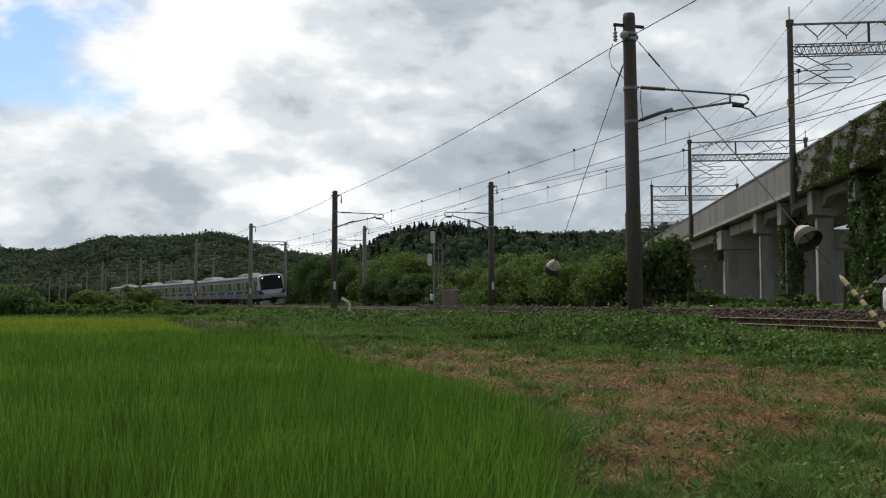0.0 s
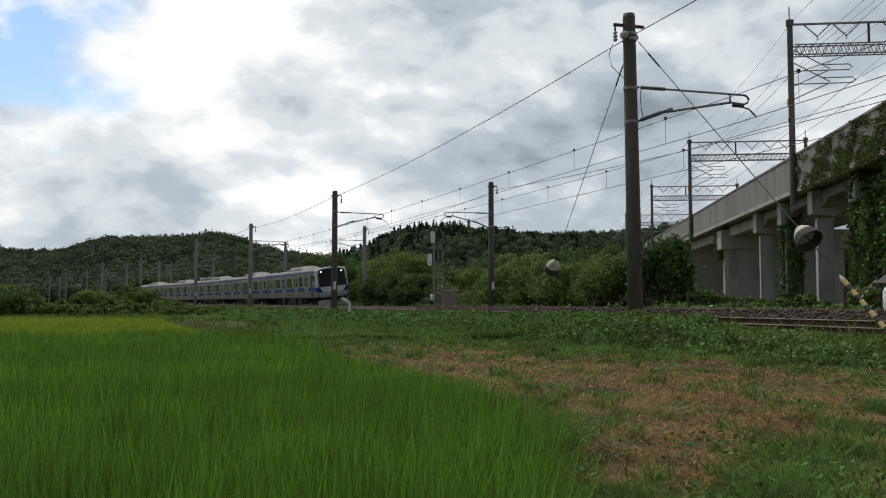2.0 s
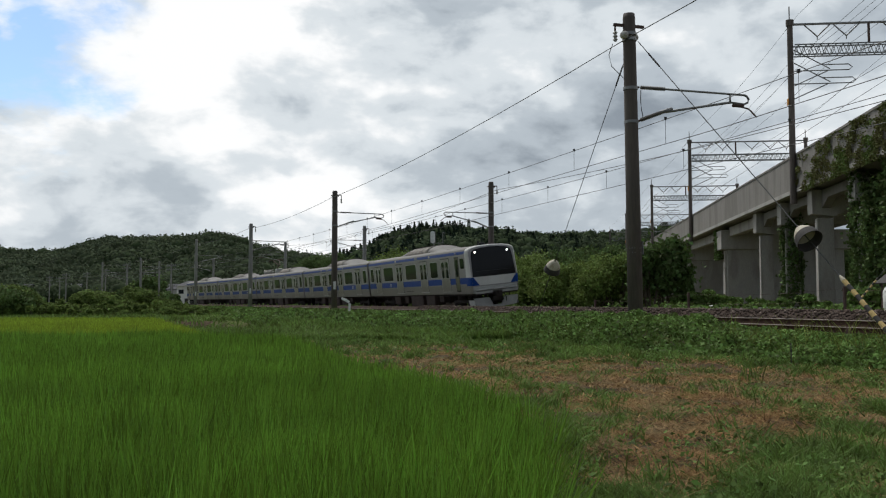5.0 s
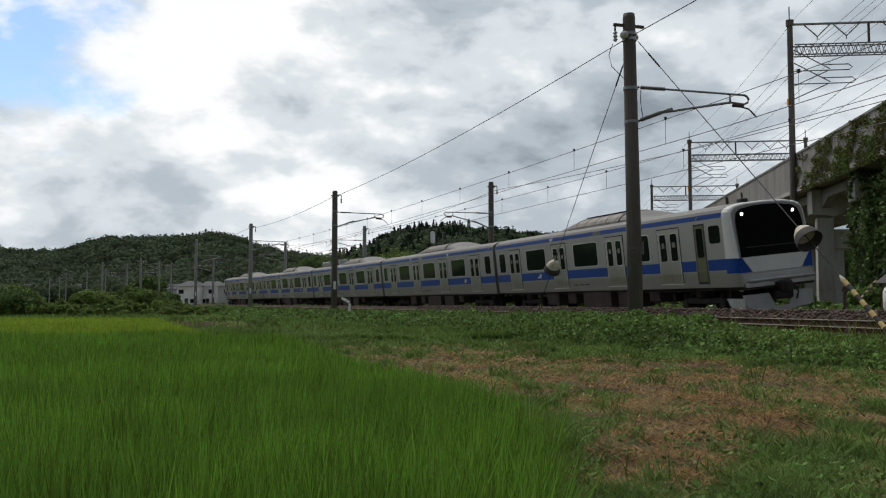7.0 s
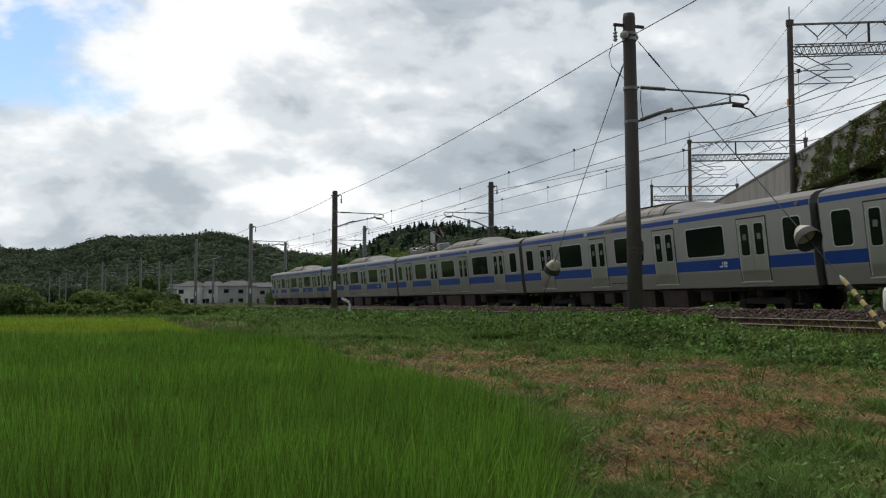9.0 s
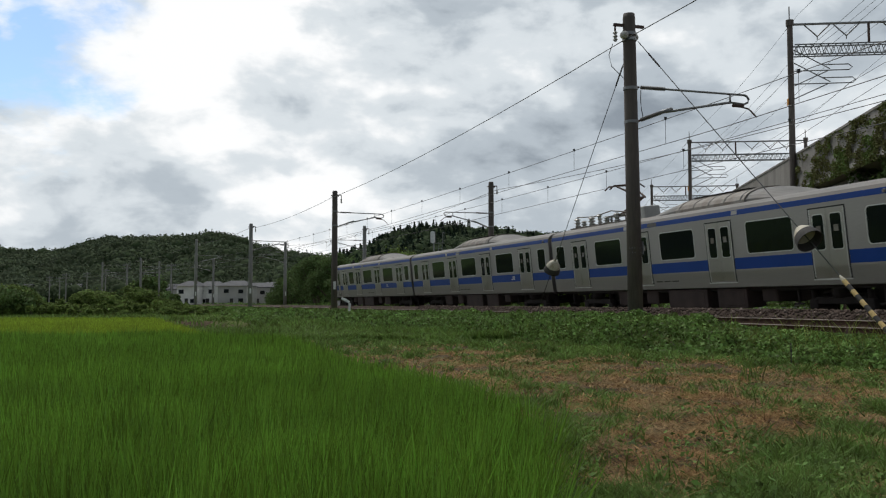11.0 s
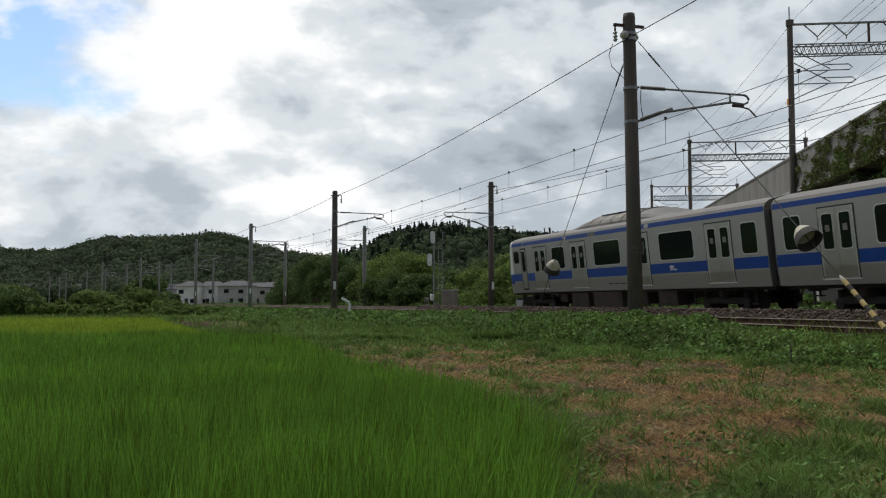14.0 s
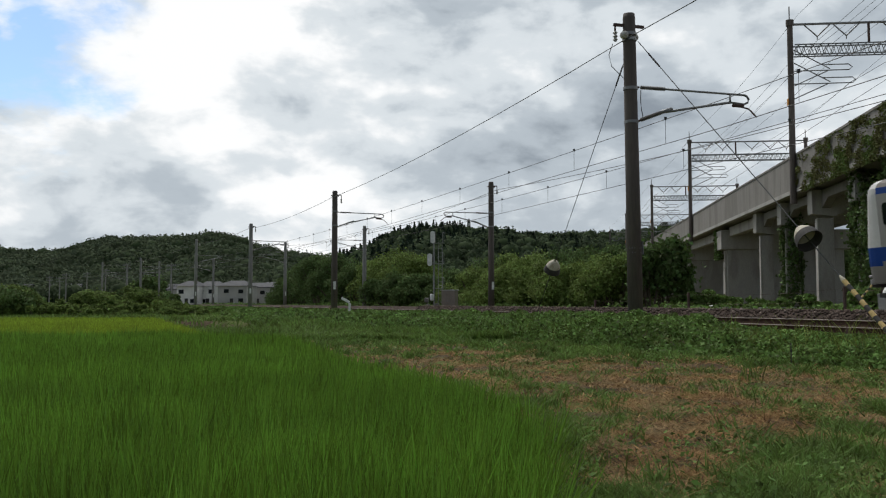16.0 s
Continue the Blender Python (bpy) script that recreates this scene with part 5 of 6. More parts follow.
def make_meshes():
    """Meshes that all the cars share."""
    g = {}
    for side, tag in ((-1, "r"), (1, "l")):
        bm = bmesh.new()
        w = 0.70
        for ol in ([(-w, 1.16), (-w, 1.5), (-w, 3.10), (-w + 0.045, 3.10), (-w + 0.045, 1.5), (-w + 0.045, 1.16)], [(w - 0.045, 1.16), (w - 0.045, 1.5), (w - 0.045, 3.10), (w, 3.10), (w, 1.5), (w, 1.16)], [(-w + 0.045, 3.062), (-w + 0.045, 3.10), (w - 0.045, 3.10), (w - 0.045, 3.062)]):
            panel(bm, ol, 0.006, 0.03, side)
        g["door_frame" + tag] = finish("door", bm, M["rubber"])
        for k, (a, b) in enumerate(((-0.655, -0.008), (0.008, 0.655))):
            bm = bmesh.new()
            panel(bm, [(a, 1.2), (a, 1.5), (a, 3.06), (b, 3.06), (b, 1.5), (b, 1.2)], 0.009, 0.03, side)
            g["leaf%d" % k + tag] = finish("leaf", bm, M["silver_door"])
            bm = bmesh.new()
            panel(bm, rounded(a + 0.10, b - 0.10, 1.93, 2.92, 0.09), 0.014, 0.02, side)
            g["gasket%d" % k + tag] = finish("window_gasket", bm, M["trim"])
            bm = bmesh.new()
            panel(bm, rounded(a + 0.125, b - 0.125, 1.955, 2.895, 0.07), 0.017, 0.02, side)
            g["pane%d" % k + tag] = finish("pane", bm, M["glass"])
            bm = bmesh.new()
            panel(bm, rounded(a + 0.24, b - 0.24, 2.42, 2.6, 0.02), 0.020, 0.004, side)
            g["sticker%d" % k + tag] = finish("sticker", bm, M["acgrey"])
        bm = bmesh.new()
        panel(bm, [(-0.72, 1.13), (-0.72, 1.165), (0.72, 1.165), (0.72, 1.13)], 0.03, 0.05, side)
        g["sill" + tag] = finish("sill", bm, M["trim"])
        bm = bmesh.new()
        panel(bm, [(-0.012, 1.2), (-0.012, 1.5), (-0.012, 3.06), (0.012, 3.06), (0.012, 1.5), (0.012, 1.2)], 0.016, 0.02, side)
        g["edge" + tag] = finish("edge_strip", bm, M["trim"])
        for nm, ww in (("big", 2.04), ("end", 0.72), ("mid", 1.2)):
            bm = bmesh.new()
            panel(bm, rounded(-ww / 2 - 0.03, ww / 2 + 0.03, 1.99, 2.98, 0.13), 0.004, 0.02, side)
            g["wframe_" + nm + tag] = finish("window", bm, M["trim"])
            bm = bmesh.new()
            panel(bm, rounded(-ww / 2, ww / 2, 2.02, 2.95, 0.11), 0.008, 0.02, side)
            g["wpane_" + nm + tag] = finish("pane", bm, M["glass"])
    # wheelset: two wheels with their axle
    bm = bmesh.new()
    for y in (-0.53, 0.53):
        lathe(bm, (0, y - 0.065, 0), (0, y + 0.065, 0), [(0, 0.33), (0.02, 0.43), (0.75, 0.43), (0.8, 0.455), (1, 0.455)] if y > 0 else [(0, 0.455), (0.2, 0.455), (0.25, 0.43), (0.98, 0.43), (1, 0.33)], 20)
    rod(bm, (0, -0.75, 0), (0, 0.75, 0), 0.08)
    box(bm, 0.2, -0.60, 0, 0.08, 0.02, 0.08)
    g["wheelset"] = finish("wheelset", bm, M["under"])
    bm = bmesh.new()
    for y in (-0.92, 0.92):
        box(bm, 0, y, 0.52, 2.3, 0.16, 0.2, bevel=0.04)
        for x in (-1.05, 1.05):
            box(bm, x, y * 1.02, 0.43, 0.34, 0.2, 0.3, bevel=0.05)
            rod(bm, (x, y * 1.03, 0.58), (x, y * 1.03, 0.82), 0.09)
        lathe(bm, (0, y * 1.02, 0.62), (0, y * 1.02, 0.98), [(0, 0.2), (0.3, 0.26), (0.7, 0.26), (1, 0.2)], 12)
        rod(bm, (-0.6, y * 1.1, 0.75), (0.5, y * 1.1, 0.9), 0.035)
    box(bm, 0, 0, 0.55, 0.5, 1.9, 0.22, bevel=0.04)
    g["bogie"] = finish("bogie", bm, M["under"])
    bm = bmesh.new()
    arch = [(1.08 * math.cos(radians(a)), 3.48 + 0.56 * math.sin(radians(a)) ** 0.75) for a in range(0, 181, 15)]
    prism(bm, arch, -1.9, 1.9, lambda u, v, d: (d, u, v))
    g["cooler"] = finish("roof_cooler", bm, M["acgrey"])
    bm = bmesh.new()
    prism(bm, [(u * 1.012, v + 0.012) for u, v in arch[1:-1]], -0.025, 0.025, lambda u, v, d: (d, u, v))
    g["rib"] = finish("rib", bm, M["roofgrey"])
    bm = bmesh.new()
    rows = []
    for x, k in ((0.0, 1.0), (-0.5, 0.94), (-1.0, 0.74), (-1.5, 0.5), (-1.9, 0.36)):
        rows.append([bm.verts.new((x, 1.02 * math.cos(radians(a)), 3.5 + 0.5 * k * math.sin(radians(a)) ** 0.75)) for a in range(0, 181, 15)])
    for p, q in zip(rows, rows[1:]):
        for i in range(12):
            bm.faces.new((p[i], p[i + 1], q[i + 1], q[i]))
    bm.faces.new(rows[-1])
    g["cowl"] = finish("cooler_cowl", bm, M["roofgrey"])
    bm = bmesh.new()
    for i in range(7):
        box(bm, 1.35 - 0.45 * i, 0, 4.035, 0.3, 1.1, 0.03)
    g["grille"] = finish("cooler_grille", bm, M["under"])
    return g


G = make_meshes()


def pantograph(t, x):
    bm = bmesh.new()
    box(bm, x, 0, 3.93, 1.6, 1.3, 0.07)
    for dx in (-0.7, 0.7):
        for dy in (-0.55, 0.55):
            insulator(bm, (x + dx, dy, 3.62), (x + dx, dy, 3.92), 0.07, 3)
    p = part("pantograph", bm, M["acgrey"], t, "raised single-arm pantograph on insulators")
    bm = bmesh.new()
    rod(bm, (x - 0.9, 0, 3.97), (x + 0.95, 0, 4.5), 0.06)
    rod(bm, (x + 0.95, -0.1, 4.5), (x - 0.35, -0.35, 5.1), 0.04)
    rod(bm, (x + 0.95, 0.1, 4.5), (x - 0.35, 0.35, 5.1), 0.04)
    put("arm", finish("arm", bm, M["steel_dark"]), p)
    bm = bmesh.new()
    for dx in (-0.2, 0.2):
        tube(bm, [(x - 0.35 + dx, -0.8, 4.98), (x - 0.35 + dx, -0.6, 5.13), (x - 0.35 + dx, 0.6, 5.13), (x - 0.35 + dx, 0.8, 4.98)], 0.03)
    put("collector_head", finish("collector_head", bm, M["steel_dark"]), p)
    for i, (dx, dy, h, r) in enumerate(((0.9, -0.7, 0.3, 0.14), (0.1, -0.75, 0.42, 0.15), (-0.9, -0.65, 0.35, 0.18), (-1.6, -0.6, 0.5, 0.13), (-2.3, -0.6, 0.45, 0.18), (-3.0, -0.6, 0.34, 0.15), (-3.7, -0.55, 0.5, 0.16))):
        bm = bmesh.new()
        insulator(bm, (x + dx, dy, 3.55), (x + dx, dy, 3.62 + h), r, 4)
        part("roof_insulator", bm, M["porcelain"], t)
    bm = bmesh.new()
    box(bm, x - 1.4, -0.75, 3.66, 5.2, 0.08, 0.08)
    tube(bm, [(x + 0.6, -0.5, 4.0), (x - 0.6, -0.6, 4.16), (x - 2.0, -0.6, 4.05), (x - 3.7, -0.55, 4.15)], 0.025)
    part("roof_cabling", bm, M["acgrey"], t)
    bm = bmesh.new()
    box(bm, x + 1.75, -0.3, 3.85, 0.55, 0.7, 0.5, bevel=0.05)
    part("arrester_box", bm, M["skirt"], t, "pale grey box on the roof")


def cab_end(t, tail=False):
    """The driver's end, its nose at x = 10. The face: white surround, black mask, blue corners, grey apron."""
    def face(z):
        return 9.55 - 0.24 * max(0.0, z - 1.9) / 1.6
    # nose shell: sections from the body's end to the face
    half = [(1.38, 0.98), (1.44, 1.0), (1.469, 1.43), (HALF, 1.55), (HALF, 1.9), (HALF, 2.6), (HALF, 3.22), (1.455, 3.36), (1.38, 3.46), (1.2, 3.55), (0.8, 3.62), (0.0, 3.65)]
    ring = [(-y, z) for y, z in half] + [(y, z) for y, z in half[-2::-1]]
    bm = bmesh.new()
    secs = []
    for x, sx, sz in ((9.0, 1.002, 1.001), (9.22, 1.003, 1.0), (9.40, 0.99, 0.998), (9.51, 0.965, 0.988), (9.55, 0.93, 0.975)):
        row = []
        for y, z in ring:
            xx = x
            if z > 1.9:
                xx = x - 0.24 * (x - 9.0) / 0.55 * (z - 1.9) / 1.6
            row.append(bm.verts.new((xx, y * sx, 0.98 + (z - 0.98) * sz)))
        secs.append(row)
    k = len(ring)
    for a, b in zip(secs, secs[1:]):
        for i in range(k):
            bm.faces.new((a[i], a[(i + 1) % k], b[(i + 1) % k], b[i]))
    bm.faces.new(secs[-1])
    # white over the waist, the blue band round the corner, bare metal below
    for f in bm.faces:
        z = f.calc_center_median().z
        f.material_index = 1 if len(f.verts) > 4 else 0 if z > 1.89 else (2 if z > 1.45 and len(f.verts) == 4 else 1)
    part("nose_shell", bm, [M["white"], M["silver"], M["blue"]], t, "white front surround", smooth=False)

    def onface(u, v, d):
        return (face(v) + 0.004 + d, u, v)
    bm = bmesh.new()
    top = [(1.30, 1.9), (1.25, 3.05), (1.18, 3.30), (1.0, 3.42), (0.5, 3.50), (0, 3.515)]
    ol = [(y, z) for y, z in top] + [(-y, z) for y, z in top[-2::-1]]
    prism(bm, ol, -0.02, 0.012, onface)
    mask = part("front_mask", bm, M["black"], t, "black glass front with windscreen")
    bm = bmesh.new()
    prism(bm, [(-1.05, 2.18), (-1.05, 2.21), (1.05, 2.21), (1.05, 2.18)], 0.0, 0.02, onface)
    put("wiper", finish("wiper", bm, M["rubber"]), mask)
    bm = bmesh.new()
    prism(bm, [(-1.28, 1.885), (1.28, 1.885), (0.93, 1.42), (-0.93, 1.42)], -0.02, 0.010, onface)
    part("white_apron_panel", bm, M["white"], t, "white trapezoid panel under the windscreen")
    for sg in (-1, 1):
        bm = bmesh.new()
        prism(bm, [(sg * 1.295, 1.885), (sg * 1.37, 1.885), (sg * 1.36, 1.42), (sg * 0.95, 1.42)][::sg], -0.02, 0.010, onface)
        part("blue_corner", bm, M["blue"], t)
        bm = bmesh.new()
        z = 3.25
        lathe(bm, onface(sg * 0.98, z, 0.0), Vector(onface(sg * 0.98, z, 0.0)) + Vector((0.035, 0, 0)), [(0, 0.045), (0.7, 0.045), (1, 0.035)], 14)
        part("headlight" if not tail else "tail_light", bm, M["lamp"] if not tail else M["glass"], t, "lit white headlight" if not tail else "")
    bm = bmesh.new()
    box(bm, 9.5, 0, 1.19, 0.16, 2.62, 0.33, bevel=0.04)
    box(bm, 9.62, 0, 1.16, 0.34, 2.5, 0.06, bevel=0.02)
    box(bm, 9.65, -0.78, 1.02, 0.2, 0.95, 0.14, bevel=0.02)
    box(bm, 9.65, 0.78, 1.02, 0.2, 0.95, 0.14, bevel=0.02)
    part("front_step", bm, M["skirt"], t)
    bm = bmesh.new()
    box(bm, 9.65, 0, 0.88, 0.5, 0.36, 0.3, bevel=0.05)
    box(bm, 9.92, 0.06, 0.88, 0.18, 0.24, 0.36, bevel=0.05)
    rod(bm, (9.2, 0, 0.88), (9.7, 0, 0.88), 0.14)
    rod(bm, (9.7, -0.3, 0.62), (9.7, 0.3, 0.62), 0.13, n=12)
    tube(bm, [(9.7, 0.35, 0.95), (9.9, 0.42, 0.7), (9.7, 0.5, 0.45)], 0.03)
    part("coupler", bm, M["under"], t, "dark automatic coupler with hoses")
    bm = bmesh.new()
    for sg in (-1, 1):
        prism(bm, [(sg * 0.46, 0.72), (sg * 1.32, 0.72), (sg * 1.20, 0.22), (sg * 0.30, 0.16), (sg * 0.28, 0.34)][::sg], -0.05, 0.03, lambda u, v, d: (9.6 + d - 0.12 * (u / 1.3) ** 2, u, v))
        prism(bm, [(8.6, 0.62), (9.5, 0.62), (9.5, 0.24), (8.9, 0.24)], 1.27, 1.31, lambda u, v, d, s_=sg: (u, s_ * d, v))
    prism(bm, [(-0.32, 0.16), (0.32, 0.16), (0.32, 0.30), (-0.32, 0.30)], 0.03, 0.06, lambda u, v, d: (9.57 + d, u, v))
    part("obstacle_deflector", bm, M["skirt"], t, "grey skirt plate under the front")
    bm = bmesh.new()
    rod(bm, (8.2, 0, 3.6), (8.2, 0, 4.0), 0.03)
    box(bm, 8.2, 0, 3.72, 0.24, 0.3, 0.16, bevel=0.04)
    part("roof_aerial", bm, M["rubber"], t)
    bm = bmesh.new()
    rod(bm, (7.0, 0.3, 3.6), (7.0, 0.3, 3.95), 0.05)
    part("roof_aerial", bm, M["rubber"], t)


def make_car(kind, label):
    """kind: lead, tail (the driver's end at x = -10), or mid; panto: with pantograph. x runs forward, y to the left."""
    t = thing("train_car", label, "train car", group="cars of the train")
    lead = kind in ("lead", "tail")
    root = t
    bm = bmesh.new()
    car_body(bm, -9.8, 9.1 if lead else 9.8)
    part("body", bm, M["silver"], root, "brushed stainless steel car body")
    bm = bmesh.new()
    half = [(1.46, 3.345), (1.385, 3.47), (1.2, 3.56), (0.8, 3.63), (0.0, 3.66)]
    ring = [(-y, z + 0.004) for y, z in half] + [(y, z + 0.004) for y, z in half[-2::-1]]
    prism(bm, ring, -9.81, 9.0 if lead else 9.81, lambda u, v, d: (d, u, v))
    part("roof", bm, M["roofgrey"], root)
    doors = [5.9, 2.16, -2.66, -7.48] if lead else [7.23, 2.41, -2.41, -7.23]
    wins = [("mid", 4.03), ("big", -0.25), ("big", -5.07), ("end", -9.0)] if lead else [("end", 9.0), ("big", 4.82), ("big", 0.0), ("big", -4.82), ("end", -9.0)]
    end = 9.0 if lead else 9.78
    for side, tag in ((-1, "r"), (1, "l")):
        for x in doors:
            d = put("door", G["door_frame" + tag], root, pose(x, 0, 0))
            for k in (0, 1):
                for nm in ("leaf", "gasket", "pane", "sticker"):
                    put({"gasket": "window_gasket"}.get(nm, nm), G[nm + "%d" % k + tag], d)
            put("sill", G["sill" + tag], d)
            for dx in (-0.64, 0.64):
                put("edge_strip", G["edge" + tag], d, pose(dx, 0, 0))
        for nm, x in wins:
            w = put("window", G["wframe_" + nm + tag], root, pose(x, 0, 0))
            put("pane", G["wpane_" + nm + tag], w)
        cuts = sorted([(x - 0.705, x + 0.705) for x in doors] + ([(7.4, 8.07)] if lead else []))
        for z0, z1, holes in ((1.55, 1.90, cuts), (3.215, 3.375, [])):
            edge = [-9.78] + [v for c in holes for v in c] + [end]
            for a, b in zip(edge[::2], edge[1::2]):
                bm = bmesh.new()
                panel(bm, [(a, z0), (a, z1), (b, z1), (b, z0)], 0.003, 0.01, side)
                part("blue_stripe", bm, M["blue"], root, "dark blue colour band")
        for x in (3.3, -3.3):
            bm = bmesh.new()
            panel(bm, rounded(x - 0.14, x + 0.14, 3.235, 3.36, 0.01), 0.006, 0.01, side)
            part("side_lamp_panel", bm, M["skirt"], root)
        bm = bmesh.new()
        panel(bm, rounded(0.55 if lead else -1.75, 1.15 if lead else -1.15, 3.225, 3.365, 0.01), 0.007, 0.01, side)
        part("destination_display", bm, M["glass"], root)
        bm = bmesh.new()
        lathe(bm, (9.3 if not lead else 7.7, skin(3.29, side, 0.0), 3.28), (9.3 if not lead else 7.7, skin(3.29, side, 0.05), 3.28), [(0, 0.06), (1, 0.045)], 10)
        part("side_lamp", bm, M["insulator"], root, "small round white side lamp")
        bm = bmesh.new()
        x = -4.8 if lead else 5.7
        panel(bm, [(x - 0.2, 1.64), (x - 0.2, 1.685), (x - 0.02, 1.685), (x - 0.02, 1.64)], 0.007, 0.004, side)
        panel(bm, [(x - 0.06, 1.685), (x - 0.06, 1.82), (x - 0.02, 1.82), (x - 0.02, 1.685)], 0.007, 0.004, side)
        panel(bm, [(x + 0.04, 1.64), (x + 0.04, 1.82), (x + 0.085, 1.82), (x + 0.085, 1.64)], 0.007, 0.004, side)
        panel(bm, [(x + 0.085, 1.73), (x + 0.085, 1.82), (x + 0.21, 1.80), (x + 0.21, 1.74)], 0.007, 0.004, side)
        panel(bm, [(x + 0.13, 1.64), (x + 0.10, 1.72), (x + 0.15, 1.72), (x + 0.22, 1.64)], 0.007, 0.004, side)
        if kind != "panto":
            part("emblem", bm, M["white"], root, "small white emblem on the blue band")
        else:
            bm.free()
        bm = bmesh.new()
        for dx in range(3):
            panel(bm, [(-1.5 + dx * 0.5, 1.24), (-1.5 + dx * 0.5, 1.28), (-1.12 + dx * 0.5, 1.28), (-1.12 + dx * 0.5, 1.24)], 0.004, 0.004, side)
        part("lettering_bar", bm, M["dark"], root)
        if lead:
            bm = bmesh.new()
            panel(bm, [(7.43, 1.12), (7.43, 1.5), (7.43, 3.1), (8.04, 3.1), (8.04, 1.5), (8.04, 1.12)], 0.004, 0.03, side)
            cd = part("crew_door", bm, M["rubber"], root, "narrow crew door")
            bm = bmesh.new()
            panel(bm, [(7.49, 1.2), (7.49, 1.5), (7.49, 3.04), (7.98, 3.04), (7.98, 1.5), (7.98, 1.2)], 0.008, 0.03, side)
            put("leaf", finish("leaf", bm, M["olive"] if side < 0 and kind == "lead" else M["silver_door"]), cd)
            bm = bmesh.new()
            panel(bm, rounded(7.56, 7.92, 2.0, 2.95, 0.05), 0.012, 0.02, side)
            put("pane", finish("pane", bm, M["glass"]), cd)
            bm = bmesh.new()
            panel(bm, rounded(8.25, 8.84, 2.42, 2.99, 0.1), 0.006, 0.02, side)
            part("cab_window", bm, M["glass"], root)
    cx = 1.4 if kind == "panto" else 0.0
    g = put("roof_cooler", G["cooler"], root, pose(cx, 0, 0), "large grimy air-conditioner housing on the roof")
    put("cooler_grille", G["grille"], g)
    for i in range(5):
        put("rib", G["rib"], g, pose(-1.7 + 0.85 * i, 0, 0))
    put("cooler_cowl", G["cowl"], root, pose(cx - 1.9, 0, 0))
    put("cooler_cowl", G["cowl"], root, pose(cx + 1.9, 0, 0, 0, 0, 180))
    for x in (6.9, -6.9):
        put("bogie", G["bogie"], root, pose(x, 0, 0))
    for i, (x, w, h, y) in enumerate(((4.3, 0.7, 0.42, 0.9), (2.6, 1.5, 0.62, 1.0), (0.2, 2.3, 0.66, 1.04), (-2.2, 0.8, 0.5, 0.92), (-4.0, 1.2, 0.56, 0.96))):
        for sg in (-1, 1):
            bm = bmesh.new()
            box(bm, x, sg * y, 0.95 - h / 2, w, 0.7, h, bevel=0.03)
            box(bm, x, sg * (y + 0.352), 0.95 - h / 2, w * 0.86, 0.02, h * 0.72, bevel=0.008)
            part("equipment_box", bm, M["underbox"], root)
    bm = bmesh.new()
    box(bm, 0, 0, 0.93, 19.4, 2.5, 0.1)
    tube(bm, [(-6, -1.15, 0.86), (6, -1.15, 0.86)], 0.03)
    for x in (8.7, -8.7, 5.5, -5.5):
        for sg in (-1, 1):
            box(bm, x, sg * 1.2, 0.72, 0.05, 0.05, 0.5)
            box(bm, x, sg * 1.2, 0.46, 0.35, 0.1, 0.04)
    part("underframe", bm, M["under"], root)
    for x in ((-9.9,) if lead else (-9.9, 9.9)):
        bm = bmesh.new()
        box(bm, x, 0, 2.2, 0.24, 1.0, 2.3, bevel=0.05)
        for k in (-1, 1):
            box(bm, x, k * 1.22, 2.2, 0.2, 0.07, 2.1)
            box(bm, x - 0.02, k * 0.7, 3.25, 0.2, 0.3, 0.2)
        box(bm, x, 0, 0.85, 0.3, 0.3, 0.25)
        part("gangway_bellows", bm, M["rubber"], root, "black gangway bellows")
    if kind == "panto":
        pantograph(root, -5.2)
    if lead:
        cab_end(root, kind == "tail")
    wheels = []
    for x in (7.95, 5.85, -5.85, -7.95):
        wheels.append(put("wheelset", G["wheelset"], root, pose(x, 0, 0.43)))
    return t, wheels


M["lamp"] = glowing("lit_headlight", (1.0, 0.97, 0.9), 6.0)
CARS = []
for i, (kind, label) in enumerate((("lead", "leading stainless commuter train car, white front, lit headlights"), ("mid", "silver commuter train car with blue bands and four doors"), ("panto", "silver commuter train car with pantograph and roof insulators"), ("mid", "silver commuter train car with blue bands and four doors"), ("tail", "rear stainless commuter train car with driver's cab"))):
    CARS.append((kind, 10.0 + 20.0 * i, *make_car(kind, label)))


# ---- motion ----
def motions():
    for kind, back, car, wheels in CARS:
        rows = []
        for i in range(33):
            t = 0.5 * i
            s = FRONT_S + back - SPEED * (t - 7.0)
            p = track(s)
            if kind == "tail":                         # turned round: its cab looks back
                rows.append((t, pose(p.x, p.y, 0.0, -math.degrees(CANT), 0, track_turn(s) + 180)))
            else:
                rows.append((t, pose(p.x, p.y, 0.0, math.degrees(CANT), 0, track_turn(s))))
        walk(car, rows)
        sense = -1 if kind == "tail" else 1
        for w in wheels:
            x = w.matrix_basis.translation.x
            walk(w, [(i / FPS, pose(x, 0, 0.43, 0, sense * math.degrees(SPEED * i / FPS / 0.43) % 360, 0)) for i in range(481)])


